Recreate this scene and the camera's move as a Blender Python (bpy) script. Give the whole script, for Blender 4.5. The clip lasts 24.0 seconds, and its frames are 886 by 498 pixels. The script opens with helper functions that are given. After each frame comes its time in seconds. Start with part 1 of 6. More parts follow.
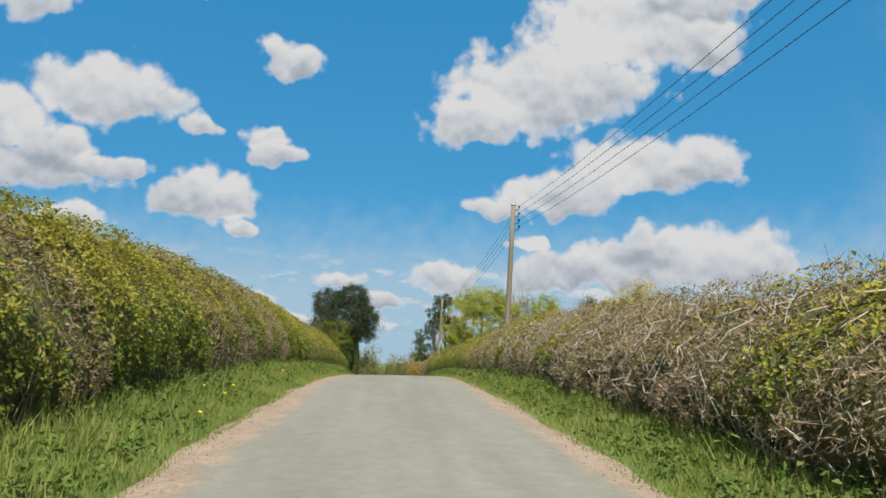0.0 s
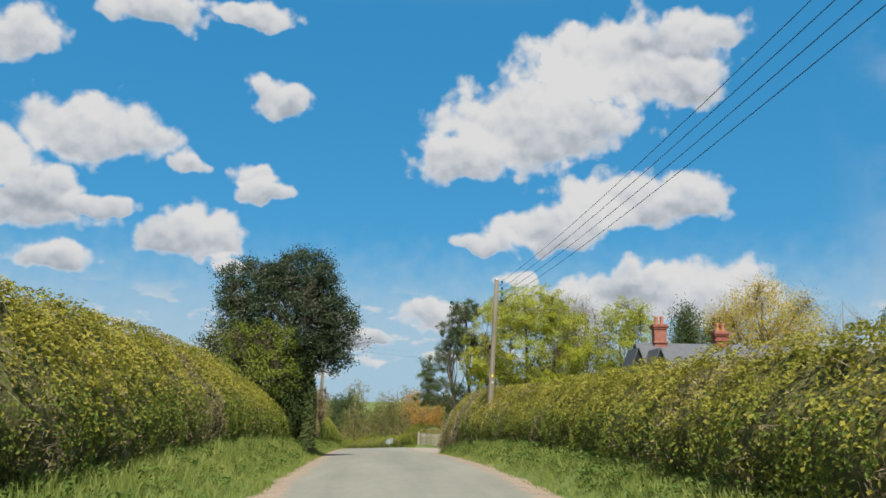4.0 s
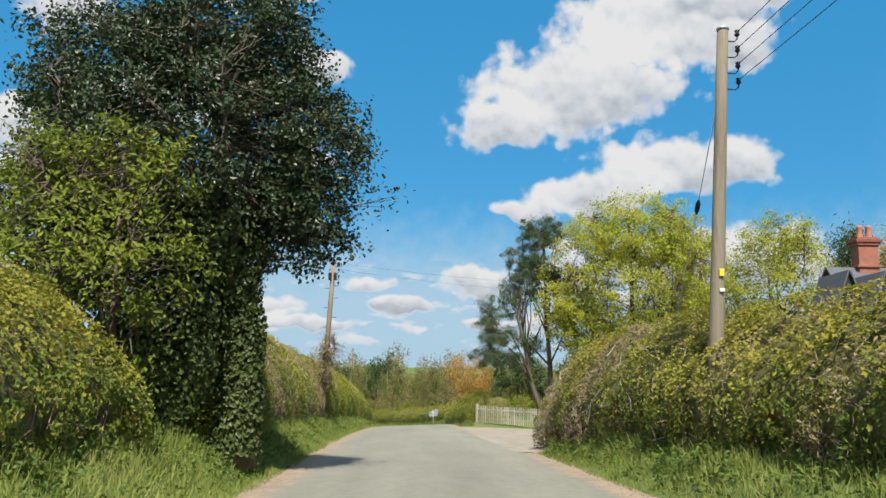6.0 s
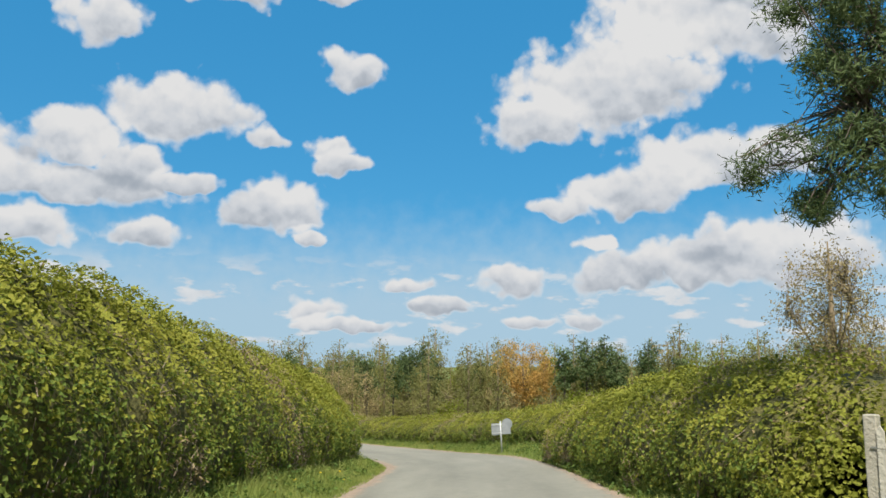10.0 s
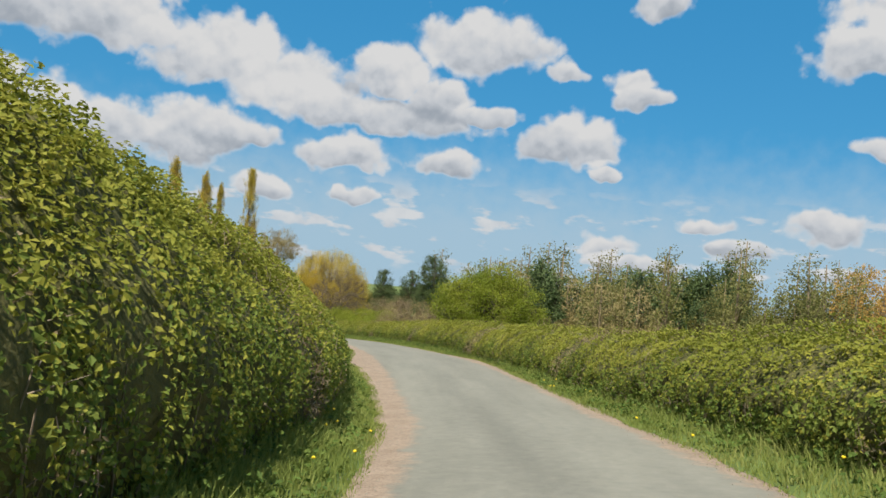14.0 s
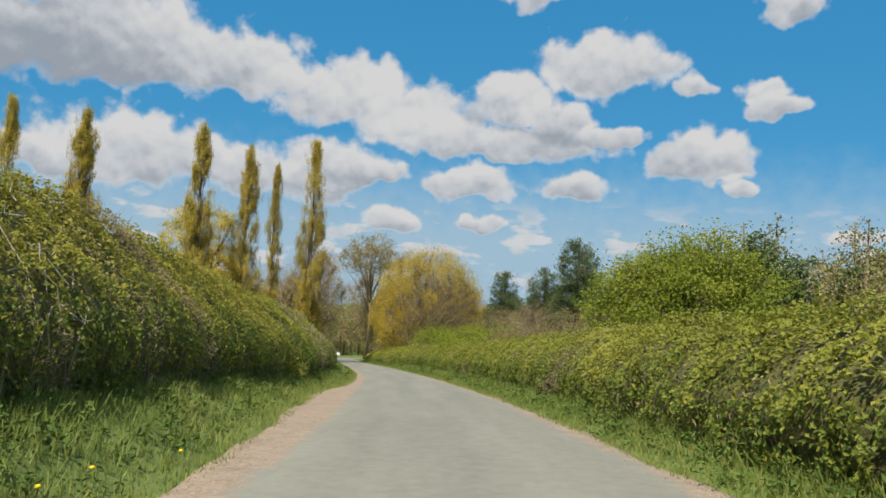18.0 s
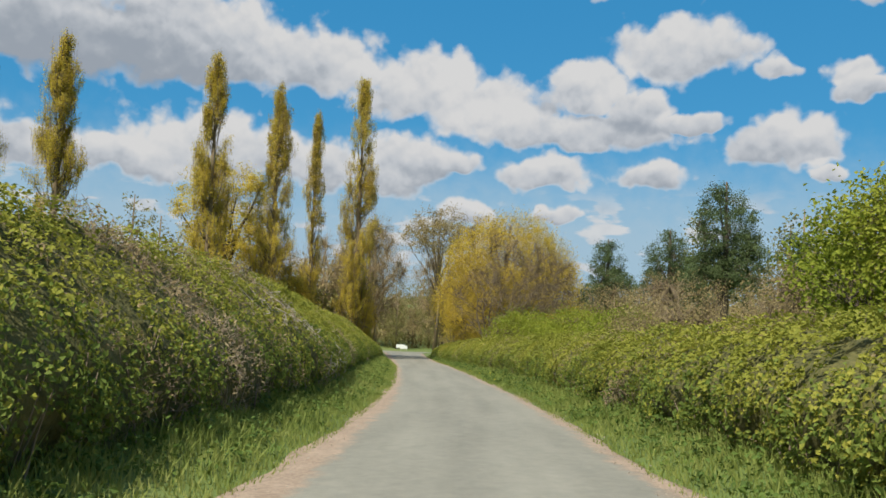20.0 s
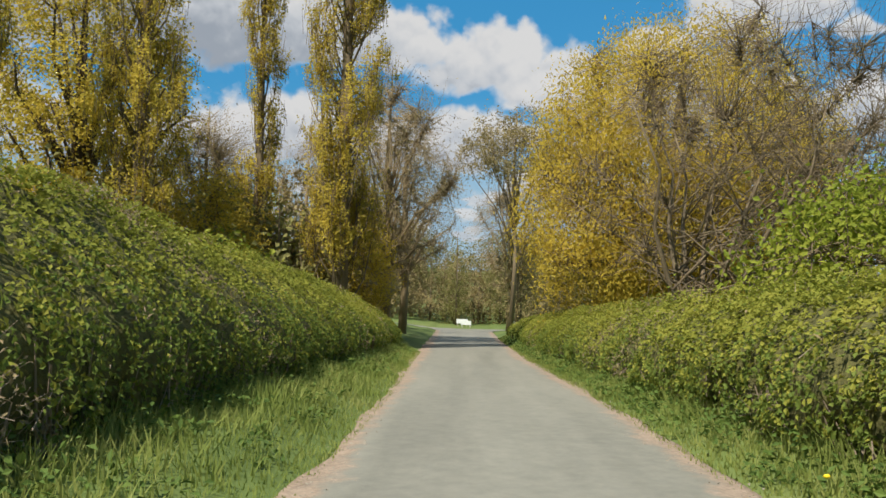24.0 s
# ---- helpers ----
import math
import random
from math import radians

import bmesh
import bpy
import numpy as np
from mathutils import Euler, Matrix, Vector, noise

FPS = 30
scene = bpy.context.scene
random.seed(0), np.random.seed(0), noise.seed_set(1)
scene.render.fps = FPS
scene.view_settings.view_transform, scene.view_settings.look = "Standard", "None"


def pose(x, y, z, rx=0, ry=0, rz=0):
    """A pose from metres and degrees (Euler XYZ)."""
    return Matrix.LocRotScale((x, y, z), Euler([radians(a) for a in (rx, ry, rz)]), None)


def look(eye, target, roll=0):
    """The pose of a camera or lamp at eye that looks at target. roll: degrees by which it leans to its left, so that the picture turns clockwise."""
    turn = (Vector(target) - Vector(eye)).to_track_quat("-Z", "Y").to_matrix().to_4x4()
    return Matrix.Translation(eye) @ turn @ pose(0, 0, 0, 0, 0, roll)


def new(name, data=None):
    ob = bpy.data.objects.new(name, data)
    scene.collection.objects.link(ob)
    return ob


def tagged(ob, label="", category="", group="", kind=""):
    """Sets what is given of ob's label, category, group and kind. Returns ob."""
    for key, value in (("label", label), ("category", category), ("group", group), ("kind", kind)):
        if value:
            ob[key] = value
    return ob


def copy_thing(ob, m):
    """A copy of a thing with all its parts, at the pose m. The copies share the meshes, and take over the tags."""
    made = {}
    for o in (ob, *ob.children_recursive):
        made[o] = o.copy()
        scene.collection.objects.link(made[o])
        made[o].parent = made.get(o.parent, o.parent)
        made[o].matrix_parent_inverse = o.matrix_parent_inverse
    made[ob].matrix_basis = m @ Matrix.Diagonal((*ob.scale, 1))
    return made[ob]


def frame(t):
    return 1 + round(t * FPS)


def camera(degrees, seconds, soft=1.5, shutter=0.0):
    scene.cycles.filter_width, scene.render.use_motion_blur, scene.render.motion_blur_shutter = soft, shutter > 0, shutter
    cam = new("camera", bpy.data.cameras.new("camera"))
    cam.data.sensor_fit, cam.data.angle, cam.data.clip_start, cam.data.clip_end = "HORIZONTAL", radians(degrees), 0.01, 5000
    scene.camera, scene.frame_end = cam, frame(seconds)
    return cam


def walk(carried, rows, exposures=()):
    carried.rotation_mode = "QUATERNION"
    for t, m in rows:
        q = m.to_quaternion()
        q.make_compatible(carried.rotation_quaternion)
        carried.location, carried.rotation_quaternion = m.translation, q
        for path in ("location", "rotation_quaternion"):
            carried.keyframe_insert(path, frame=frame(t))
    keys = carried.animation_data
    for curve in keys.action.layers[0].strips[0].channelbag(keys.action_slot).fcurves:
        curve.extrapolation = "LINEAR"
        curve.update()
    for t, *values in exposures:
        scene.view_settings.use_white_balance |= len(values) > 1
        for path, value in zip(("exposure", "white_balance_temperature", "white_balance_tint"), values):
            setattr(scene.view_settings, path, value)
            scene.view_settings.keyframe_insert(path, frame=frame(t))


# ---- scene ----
cam = camera(57.0, 24.0, soft=1.6)
PATH = [
    (0, pose(0.000, 0.000, 0.280, 98.326, -1.521, -0.331)),
    (0.5, pose(-0.318, 4.955, 0.561, 100.009, -0.921, -1.445)),
    (1, pose(-0.662, 9.873, 0.832, 100.195, 0.136, -1.411)),
    (1.5, pose(-1.024, 14.695, 1.050, 100.848, -0.021, -1.423)),
    (3.5, pose(-2.094, 34.217, 1.240, 99.755, -0.123, -3.261)),
    (4, pose(-2.510, 39.129, 1.154, 100.886, -0.943, -1.067)),
    (4.5, pose(-2.789, 44.105, 1.078, 100.253, -1.314, 1.637)),
    (5, pose(-3.034, 49.225, 0.998, 99.927, -1.031, 2.234)),
    (5.5, pose(-3.357, 54.507, 0.912, 99.435, -0.819, 1.909)),
    (6, pose(-3.688, 59.650, 0.815, 98.544, -1.245, 1.760)),
    (6.5, pose(-4.020, 64.389, 0.715, 98.011, -1.312, 1.608)),
    (7, pose(-4.364, 69.151, 0.541, 98.398, -0.613, 1.863)),
    (7.5, pose(-4.643, 73.951, 0.353, 99.319, -0.309, 1.926)),
    (8, pose(-4.997, 78.762, 0.171, 98.523, -1.644, -5.577)),
    (8.5, pose(-5.449, 83.622, -0.044, 99.639, -1.586, -10.269)),
    (9, pose(-5.823, 88.396, -0.253, 101.300, -0.879, -7.375)),
    (9.5, pose(-6.101, 92.957, -0.405, 100.735, -0.740, -3.920)),
    (10, pose(-6.311, 97.826, -0.531, 98.515, -0.237, 4.559)),
    (10.5, pose(-6.487, 102.815, -0.686, 98.170, 0.773, 9.764)),
    (12.5, pose(-7.872, 122.116, -1.990, 94.061, -3.521, 14.957)),
    (13, pose(-8.727, 126.813, -2.392, 93.001, -3.856, 18.666)),
    (13.5, pose(-9.864, 131.401, -2.810, 93.090, -4.546, 21.018)),
    (14, pose(-11.253, 135.892, -3.235, 93.048, -5.270, 24.503)),
    (14.5, pose(-12.834, 140.322, -3.642, 92.365, -5.058, 27.550)),
    (15, pose(-14.727, 144.700, -3.989, 91.645, -3.671, 29.973)),
    (15.5, pose(-16.732, 149.092, -4.242, 92.652, -3.886, 29.815)),
    (16, pose(-18.856, 153.466, -4.441, 94.034, -4.002, 28.605)),
    (16.5, pose(-21.099, 157.809, -4.612, 94.359, -3.860, 28.815)),
    (17, pose(-23.480, 162.116, -4.775, 94.436, -3.108, 30.490)),
    (17.5, pose(-26.050, 166.382, -4.946, 94.275, -3.113, 31.977)),
    (18, pose(-28.742, 170.608, -5.130, 94.282, -3.186, 33.736)),
    (18.5, pose(-31.532, 174.788, -5.332, 94.411, -3.268, 35.449)),
    (20.5, pose(-43.603, 190.893, -6.316, 93.351, -2.640, 39.724)),
    (21, pose(-46.689, 194.789, -6.612, 93.834, -2.996, 40.522)),
    (21.5, pose(-49.775, 198.628, -6.928, 92.192, -2.829, 42.438)),
    (22, pose(-52.876, 202.452, -7.232, 90.709, -2.163, 43.478)),
    (22.5, pose(-56.057, 206.223, -7.522, 90.260, -1.340, 44.064)),
    (23, pose(-59.366, 209.924, -7.798, 90.321, -1.394, 44.394)),
    (23.5, pose(-62.747, 213.563, -8.080, 91.008, -1.281, 44.266)),
    (24, pose(-66.112, 217.215, -8.390, 91.538, -1.826, 43.915)),
]
SKY, CLOUD, SUN = 0.088, 0.49, 4.9
EXPOSURES = [(0, 0.5), (5, 0.55), (6.0, 0.7), (6.5, 0.78), (7.2, 0.78), (8, 0.54), (10, 0.62), (13, 0.5), (15, 0.48), (17, 0.42), (21, 0.46), (24, 0.48)]
scene.view_settings.exposure = 0.5
walk(cam, PATH, EXPOSURES)

# ---- light: high spring sun from behind and to the left, blue sky with cumulus ----
SUN_EL, SUN_AZ = 53.0, 173.0          # degrees; azimuth clockwise from +y
world = bpy.data.worlds.new("sky")
scene.world = world
world.use_nodes = True
wn, wl = world.node_tree.nodes, world.node_tree.links
wn.clear()

# cloud banks: azimuth, elevation, half width, half height in degrees
HIGH = [(13.6, 23.0, 6.7, 3.0), (7.5, 19.3, 6.5, 3.2), (1.8, 16.9, 3.1, 1.7), (18.5, 21.8, 2.5, 2.1), (19.0, 24.8, 3.2, 1.4),
        (13.7, 13.9, 5.5, 2.1), (17.4, 14.0, 2.7, 1.7), (8.6, 12.3, 4.2, 1.7), (4.0, 11.3, 2.0, 0.9), (-23.2, 17.1, 4.4, 2.2),
        (-17.5, 15.7, 1.6, 0.9), (-28.4, 22.4, 2.6, 1.7), (-13.2, 25.9, 2.7, 0.8), (-20.2, 25.2, 3.5, 1.0),
        (-10.9, 20.6, 2.3, 1.4)]
MID = [(-12.9, 15.2, 1.2, 1.0), (-11.7, 14.1, 2.3, 0.9), (-18.3, 10.8, 2.3, 1.4), (-15.6, 11.1, 2.7, 1.7), (-14.0, 9.4, 1.3, 0.6),
       (-7.1, 6.1, 1.6, 0.6), (-5.0, 4.3, 1.7, 0.7), (-13.8, 4.1, 1.5, 0.9)]
LOW = [(0.2, 6.2, 2.2, 1.2), (6.2, 8.8, 1.1, 0.7), (7.6, 6.7, 3.6, 1.6), (12.7, 7.3, 5.6, 1.5), (16.0, 8.5, 3.1, 1.5),
       (20.1, 7.5, 3.5, 2.2), (-4.7, 4.6, 1.6, 0.7), (1.2, 3.2, 1.8, 0.6), (5.5, 3.4, 1.6, 0.6), (-11.4, 3.2, 3.5, 0.5),
       (-31.6, 9.2, 2.9, 1.0), (-25.1, 8.9, 2.4, 1.0)]
LEFT = [(-57.5, 16.0, 8.2, 3.3), (-49.1, 15.6, 5.6, 2.2), (-41.1, 14.5, 4.7, 2.3), (-36.2, 13.0, 4.8, 2.3), (-29.7, 11.8, 7.2, 1.4),
        (-29.5, 14.8, 2.8, 1.7), (-25.8, 13.5, 2.4, 1.5), (-22.1, 12.5, 2.0, 0.8), (-56.0, 9.2, 5.8, 2.5),
        (-48.6, 9.0, 4.4, 1.9), (-43.0, 9.1, 3.9, 1.9), (-38.7, 9.5, 1.8, 1.0), (-32.3, 8.8, 2.8, 1.0), (-37.1, 6.0, 2.3, 1.0),
        (-31.4, 6.1, 1.4, 0.6)]
WEST = [(-65.4, 15.5, 9.2, 3.0), (-67.8, 8.1, 6.0, 1.4), (-61.1, 8.2, 4.0, 1.7), (-75.6, 9.3, 6.4, 2.9)]


def wnode(kind, **inputs):
    n = wn.new(kind)
    for k, v in inputs.items():
        n.inputs[int(k[1:])].default_value = v
    return n


def wmath(op, a, b=None, c=None):
    n = wn.new("ShaderNodeMath")
    n.operation = op
    for i, v in enumerate((a, b, c)):
        if v is None:
            continue
        if isinstance(v, (int, float)):
            n.inputs[i].default_value = v
        else:
            wl.new(v, n.inputs[i])
    return n.outputs[0]


def wvec(op, a, b=None, c=None):
    n = wn.new("ShaderNodeVectorMath")
    n.operation = op
    for i, v in enumerate((a, b, c)):
        if v is None:
            continue
        if isinstance(v, (tuple, list)):
            n.inputs[i].default_value = v
        else:
            wl.new(v, n.inputs[i])
    return n.outputs["Value"] if op == "LENGTH" else n.outputs[0]


def wsmooth(v, lo, hi):
    n = wn.new("ShaderNodeMapRange")
    n.interpolation_type = "SMOOTHSTEP"
    wl.new(v, n.inputs[0])
    n.inputs[1].default_value, n.inputs[2].default_value = lo, hi
    return n.outputs[0]


tex = wn.new("ShaderNodeTexCoord")
sep = wn.new("ShaderNodeSeparateXYZ")
wl.new(tex.outputs["Generated"], sep.inputs[0])
az = wmath("MULTIPLY", wmath("ARCTAN2", sep.outputs[0], sep.outputs[1]), 57.2958)
el = wmath("MULTIPLY", wmath("ARCSINE", sep.outputs[2]), 57.2958)
comb = wn.new("ShaderNodeCombineXYZ")
wl.new(az, comb.inputs[0]), wl.new(el, comb.inputs[1])
flat = comb.outputs[0]


def wnoise(scale, detail, rough, vec):
    n = wn.new("ShaderNodeTexNoise")
    n.inputs["Scale"].default_value, n.inputs["Detail"].default_value, n.inputs["Roughness"].default_value = scale, detail, rough
    wl.new(vec, n.inputs["Vector"])
    return n


warp = wnoise(0.36, 2.5, 0.5, flat)
bent = wvec("ADD", flat, wvec("MULTIPLY", wvec("SUBTRACT", warp.outputs["Color"], (0.5, 0.5, 0.5)), (4.0, 2.4, 0.0)))
dens, shade = None, None
for a0, e0, wa, we in HIGH + MID + LOW + LEFT + WEST:
    wa, we = wa * 1.33, we * 1.40
    spot = bent if dens is None else wvec("MULTIPLY_ADD", dens, (1e-6, 0, 0), bent)
    q = wvec("MULTIPLY_ADD", spot, (1 / wa, 1 / we, 0), (-a0 / wa, -(e0 - 0.05 * we) / we, 0))
    folded = wvec("MAXIMUM", q, wvec("MULTIPLY", q, (-1.0, -1.45, 0.0)))
    d = wmath("SUBTRACT", 1.0, wvec("LENGTH", folded))
    part_y = wn.new("ShaderNodeSeparateXYZ")
    wl.new(q, part_y.inputs[0])
    if dens is None:
        dens, shade = d, part_y.outputs[1]
    else:
        mix = wn.new("ShaderNodeMix")
        wl.new(wsmooth(d, -0.35, 0.10), mix.inputs[0]), wl.new(shade, mix.inputs[2]), wl.new(part_y.outputs[1], mix.inputs[3])
        shade = mix.outputs[0]
        dens = wmath("MAXIMUM", dens, d)
puff = wnoise(0.75, 7.0, 0.52, flat)


def wbumps(vec):
    """Rounded billows at three sizes."""
    total = wmath("MULTIPLY", wmath("SUBTRACT", wnoise(0.5, 5.0, 0.5, vec).outputs["Fac"], 0.5), 0.55)
    for size, weight in ((0.50, 0.40), (1.15, 0.20), (2.8, 0.07)):
        cell = wn.new("ShaderNodeTexVoronoi")
        cell.feature = "SMOOTH_F1"
        cell.inputs["Scale"].default_value = size
        cell.inputs["Smoothness"].default_value = 0.35
        wl.new(vec, cell.inputs["Vector"])
        total = wmath("ADD", total, wmath("MULTIPLY", wmath("SUBTRACT", 0.45, cell.outputs["Distance"]), weight))
    return total


stir = wnoise(1.4, 4.0, 0.6, flat)
stirred = wvec("ADD", flat, wvec("MULTIPLY", wvec("SUBTRACT", stir.outputs["Color"], (0.5, 0.5, 0.5)), (0.6, 0.5, 0.0)))
bumps = wbumps(stirred)
bumps_up = wbumps(wvec("ADD", stirred, (0.12, 0.60, 0.0)))
body = wmath("ADD", dens, bumps)
cover = wsmooth(body, 0.0, 0.32)
# the same broken cumulus goes on over the rest of the sky
wide = wnoise(3.2, 6.0, 0.55, tex.outputs["Generated"])
away = wmath("MAXIMUM", wsmooth(el, 27.0, 36.0), wmath("MAXIMUM", wsmooth(az, 26.0, 40.0), wsmooth(az, -78.0, -92.0)))
rest = wmath("MULTIPLY", wsmooth(wide.outputs["Fac"], 0.46, 0.58), wmath("MULTIPLY", away, wsmooth(el, -1.0, 4.0)))
cover = wmath("MAXIMUM", cover, rest)
# rows of small flat cumulus towards the horizon
rows = wnoise(1.0, 5.0, 0.5, wvec("MULTIPLY", flat, (0.30, 0.85, 0.0)))
band = wmath("MULTIPLY", wsmooth(el, 1.0, 2.5), wsmooth(el, 8.5, 5.5))
flock = wmath("MULTIPLY", wsmooth(rows.outputs["Fac"], 0.53, 0.63), wmath("MULTIPLY", band, 0.85))
lone = wmath("SUBTRACT", 1.0, cover)
cover = wmath("MAXIMUM", cover, flock)
billow = wnoise(0.28, 3.0, 0.5, flat)
relief = wmath("ADD", wmath("MULTIPLY", wmath("MAXIMUM", shade, -1.0), 0.90), wmath("MULTIPLY", wmath("SUBTRACT", billow.outputs["Fac"], 0.5), 0.75))
relief = wmath("ADD", relief, wmath("MULTIPLY", wmath("SUBTRACT", bumps, bumps_up), 1.5))
relief = wmath("SUBTRACT", relief, wmath("MULTIPLY", wsmooth(body, 0.45, 1.2), 0.22))
relief = wmath("ADD", relief, wmath("MULTIPLY", lone, 1.2))
# the thick bank in the west is greyer
relief = wmath("SUBTRACT", relief, wmath("MULTIPLY", wmath("MULTIPLY", wsmooth(az, -49.0, -60.0), wsmooth(el, 11.0, 13.5)), 0.62))
ramp = wn.new("ShaderNodeValToRGB")
ramp.color_ramp.elements.new(0.45).color = (0.78, 0.82, 0.875, 1)
ramp.color_ramp.elements[0].position, ramp.color_ramp.elements[0].color = 0.0, (0.47, 0.53, 0.61, 1)
ramp.color_ramp.elements[2].position, ramp.color_ramp.elements[2].color = 0.92, (1.0, 1.0, 1.0, 1)
wl.new(wsmooth(relief, -0.90, 0.80), ramp.inputs[0])
sky = wn.new("ShaderNodeTexSky")
sky.sky_type = "NISHITA"
sky.sun_disc = False
sky.sun_elevation, sky.sun_rotation = radians(SUN_EL), radians(SUN_AZ)
sky.altitude, sky.air_density, sky.dust_density, sky.ozone_density = 100, 1.0, 0.4, 2.0
blue, white = wn.new("ShaderNodeBackground"), wn.new("ShaderNodeBackground")
def wblend(fac, a, b):
    n = wn.new("ShaderNodeMix")
    n.data_type = "RGBA"
    for k, v in ((0, fac), (6, a), (7, b)):
        if isinstance(v, (int, float, tuple)):
            n.inputs[k].default_value = v
        else:
            wl.new(v, n.inputs[k])
    return n.outputs[2]


clear = wblend(0.70, wvec("MULTIPLY", sky.outputs[0], (SKY * 0.62, SKY * 1.03, SKY * 1.03)), (0.012, 0.184, 0.405, 1))
hazy = wmath("MULTIPLY", wsmooth(wmath("ADD", el, wmath("MULTIPLY", puff.outputs["Fac"], 4.0)), 14.5, 6.0), 0.90)
wl.new(wblend(hazy, clear, (0.275, 0.38, 0.465, 1)), blue.inputs[0]), wl.new(ramp.outputs[0], white.inputs[0])
blue.inputs[1].default_value, white.inputs[1].default_value = 1.0, CLOUD
both, out = wn.new("ShaderNodeMixShader"), wn.new("ShaderNodeOutputWorld")
wl.new(cover, both.inputs[0]), wl.new(blue.outputs[0], both.inputs[1]), wl.new(white.outputs[0], both.inputs[2])
wl.new(both.outputs[0], out.inputs[0])

lamp = bpy.data.lights.new("sun", "SUN")
lamp.energy, lamp.angle, lamp.color = SUN, radians(0.6), (1.0, 0.95, 0.86)
sun = new("sun", lamp)
sa, se = radians(SUN_AZ), radians(SUN_EL)
sun.matrix_world = look((math.sin(sa) * math.cos(se) * 200, math.cos(sa) * math.cos(se) * 200, math.sin(se) * 200), (0, 0, 0))

# ---- materials ----
def material(name, ramp_stops, rough=0.8, scale=None, source="noise", bump=0.0, bump_scale=40.0, translucent=0.0, spec=0.3, detail=6.0, metal=0.0, stretch=None):
    """Colour ramp driven by noise (metres) or by a random value a leaf; optional second fine grain, bump and translucency."""
    m = bpy.data.materials.new(name)
    m.use_nodes = True
    n, l = m.node_tree.nodes, m.node_tree.links
    n.clear()
    o, b = n.new("ShaderNodeOutputMaterial"), n.new("ShaderNodeBsdfPrincipled")
    r = n.new("ShaderNodeValToRGB")
    while len(r.color_ramp.elements) < len(ramp_stops):
        r.color_ramp.elements.new(0.5)
    for e, (p, c) in zip(r.color_ramp.elements, ramp_stops):
        e.position, e.color = p, (*c, 1)
    geo, co = n.new("ShaderNodeNewGeometry"), n.new("ShaderNodeTexCoord")
    vec = geo.outputs["Position"]
    if stretch:
        mp = n.new("ShaderNodeMapping")
        mp.inputs["Scale"].default_value = stretch
        l.new(vec, mp.inputs[0])
        vec = mp.outputs[0]
    noi = n.new("ShaderNodeTexNoise")
    noi.inputs["Scale"].default_value, noi.inputs["Detail"].default_value = scale or 1.0, detail
    l.new(vec, noi.inputs["Vector"])
    if source == "island":
        ma = n.new("ShaderNodeMath")
        ma.operation = "MULTIPLY_ADD"
        ma.inputs[1].default_value = 0.40
        mb = n.new("ShaderNodeMath")
        mb.operation = "MULTIPLY_ADD"
        mb.inputs[1].default_value, mb.inputs[2].default_value = 1.2, -0.30
        l.new(noi.outputs["Fac"], mb.inputs[0])
        l.new(geo.outputs["Random Per Island"], ma.inputs[0]), l.new(mb.outputs[0], ma.inputs[2])
        l.new(ma.outputs[0], r.inputs[0])
    elif source == "object":
        inf = n.new("ShaderNodeObjectInfo")
        ma = n.new("ShaderNodeMath")
        ma.operation = "MULTIPLY_ADD"
        ma.inputs[1].default_value = 0.5
        mb = n.new("ShaderNodeMath")
        mb.operation = "MULTIPLY"
        mb.inputs[1].default_value = 0.6
        l.new(noi.outputs["Fac"], mb.inputs[0])
        l.new(inf.outputs["Random"], ma.inputs[0]), l.new(mb.outputs[0], ma.inputs[2])
        l.new(ma.outputs[0], r.inputs[0])
    else:
        fine = n.new("ShaderNodeTexNoise")
        fine.inputs["Scale"].default_value, fine.inputs["Detail"].default_value = (scale or 1.0) * 14, 4.0
        l.new(vec, fine.inputs["Vector"])
        mi = n.new("ShaderNodeMix")
        mi.inputs[0].default_value = 0.35
        l.new(noi.outputs["Fac"], mi.inputs[2]), l.new(fine.outputs["Fac"], mi.inputs[3])
        l.new(mi.outputs[0], r.inputs[0])
    l.new(r.outputs[0], b.inputs["Base Color"])
    b.inputs["Roughness"].default_value, b.inputs["Metallic"].default_value = rough, metal
    b.inputs["Specular IOR Level"].default_value = spec
    if bump:
        bn, bt = n.new("ShaderNodeBump"), n.new("ShaderNodeTexNoise")
        bt.inputs["Scale"].default_value, bt.inputs["Detail"].default_value = bump_scale, 5.0
        l.new(vec, bt.inputs["Vector"]), l.new(bt.outputs["Fac"], bn.inputs["Height"])
        bn.inputs["Strength"].default_value, bn.inputs["Distance"].default_value = bump, 0.03
        l.new(bn.outputs[0], b.inputs["Normal"])
    if translucent:
        t, mx = n.new("ShaderNodeBsdfTranslucent"), n.new("ShaderNodeMixShader")
        l.new(r.outputs[0], t.inputs[0])
        mx.inputs[0].default_value = translucent
        l.new(b.outputs[0], mx.inputs[1]), l.new(t.outputs[0], mx.inputs[2]), l.new(mx.outputs[0], o.inputs[0])
    else:
        l.new(b.outputs[0], o.inputs[0])
    return m


def leafy(name, dark, mid, light, scale=0.35, translucent=0.38, rough=0.7, spec=0.2):
    dark = tuple(0.6 * a + 0.4 * b for a, b in zip(dark, mid))
    light = tuple(0.62 * a + 0.38 * b for a, b in zip(light, mid))
    return material(name, [(0.12, dark), (0.5, mid), (0.9, light)], rough, scale, "island", translucent=translucent, spec=spec, detail=4.0)


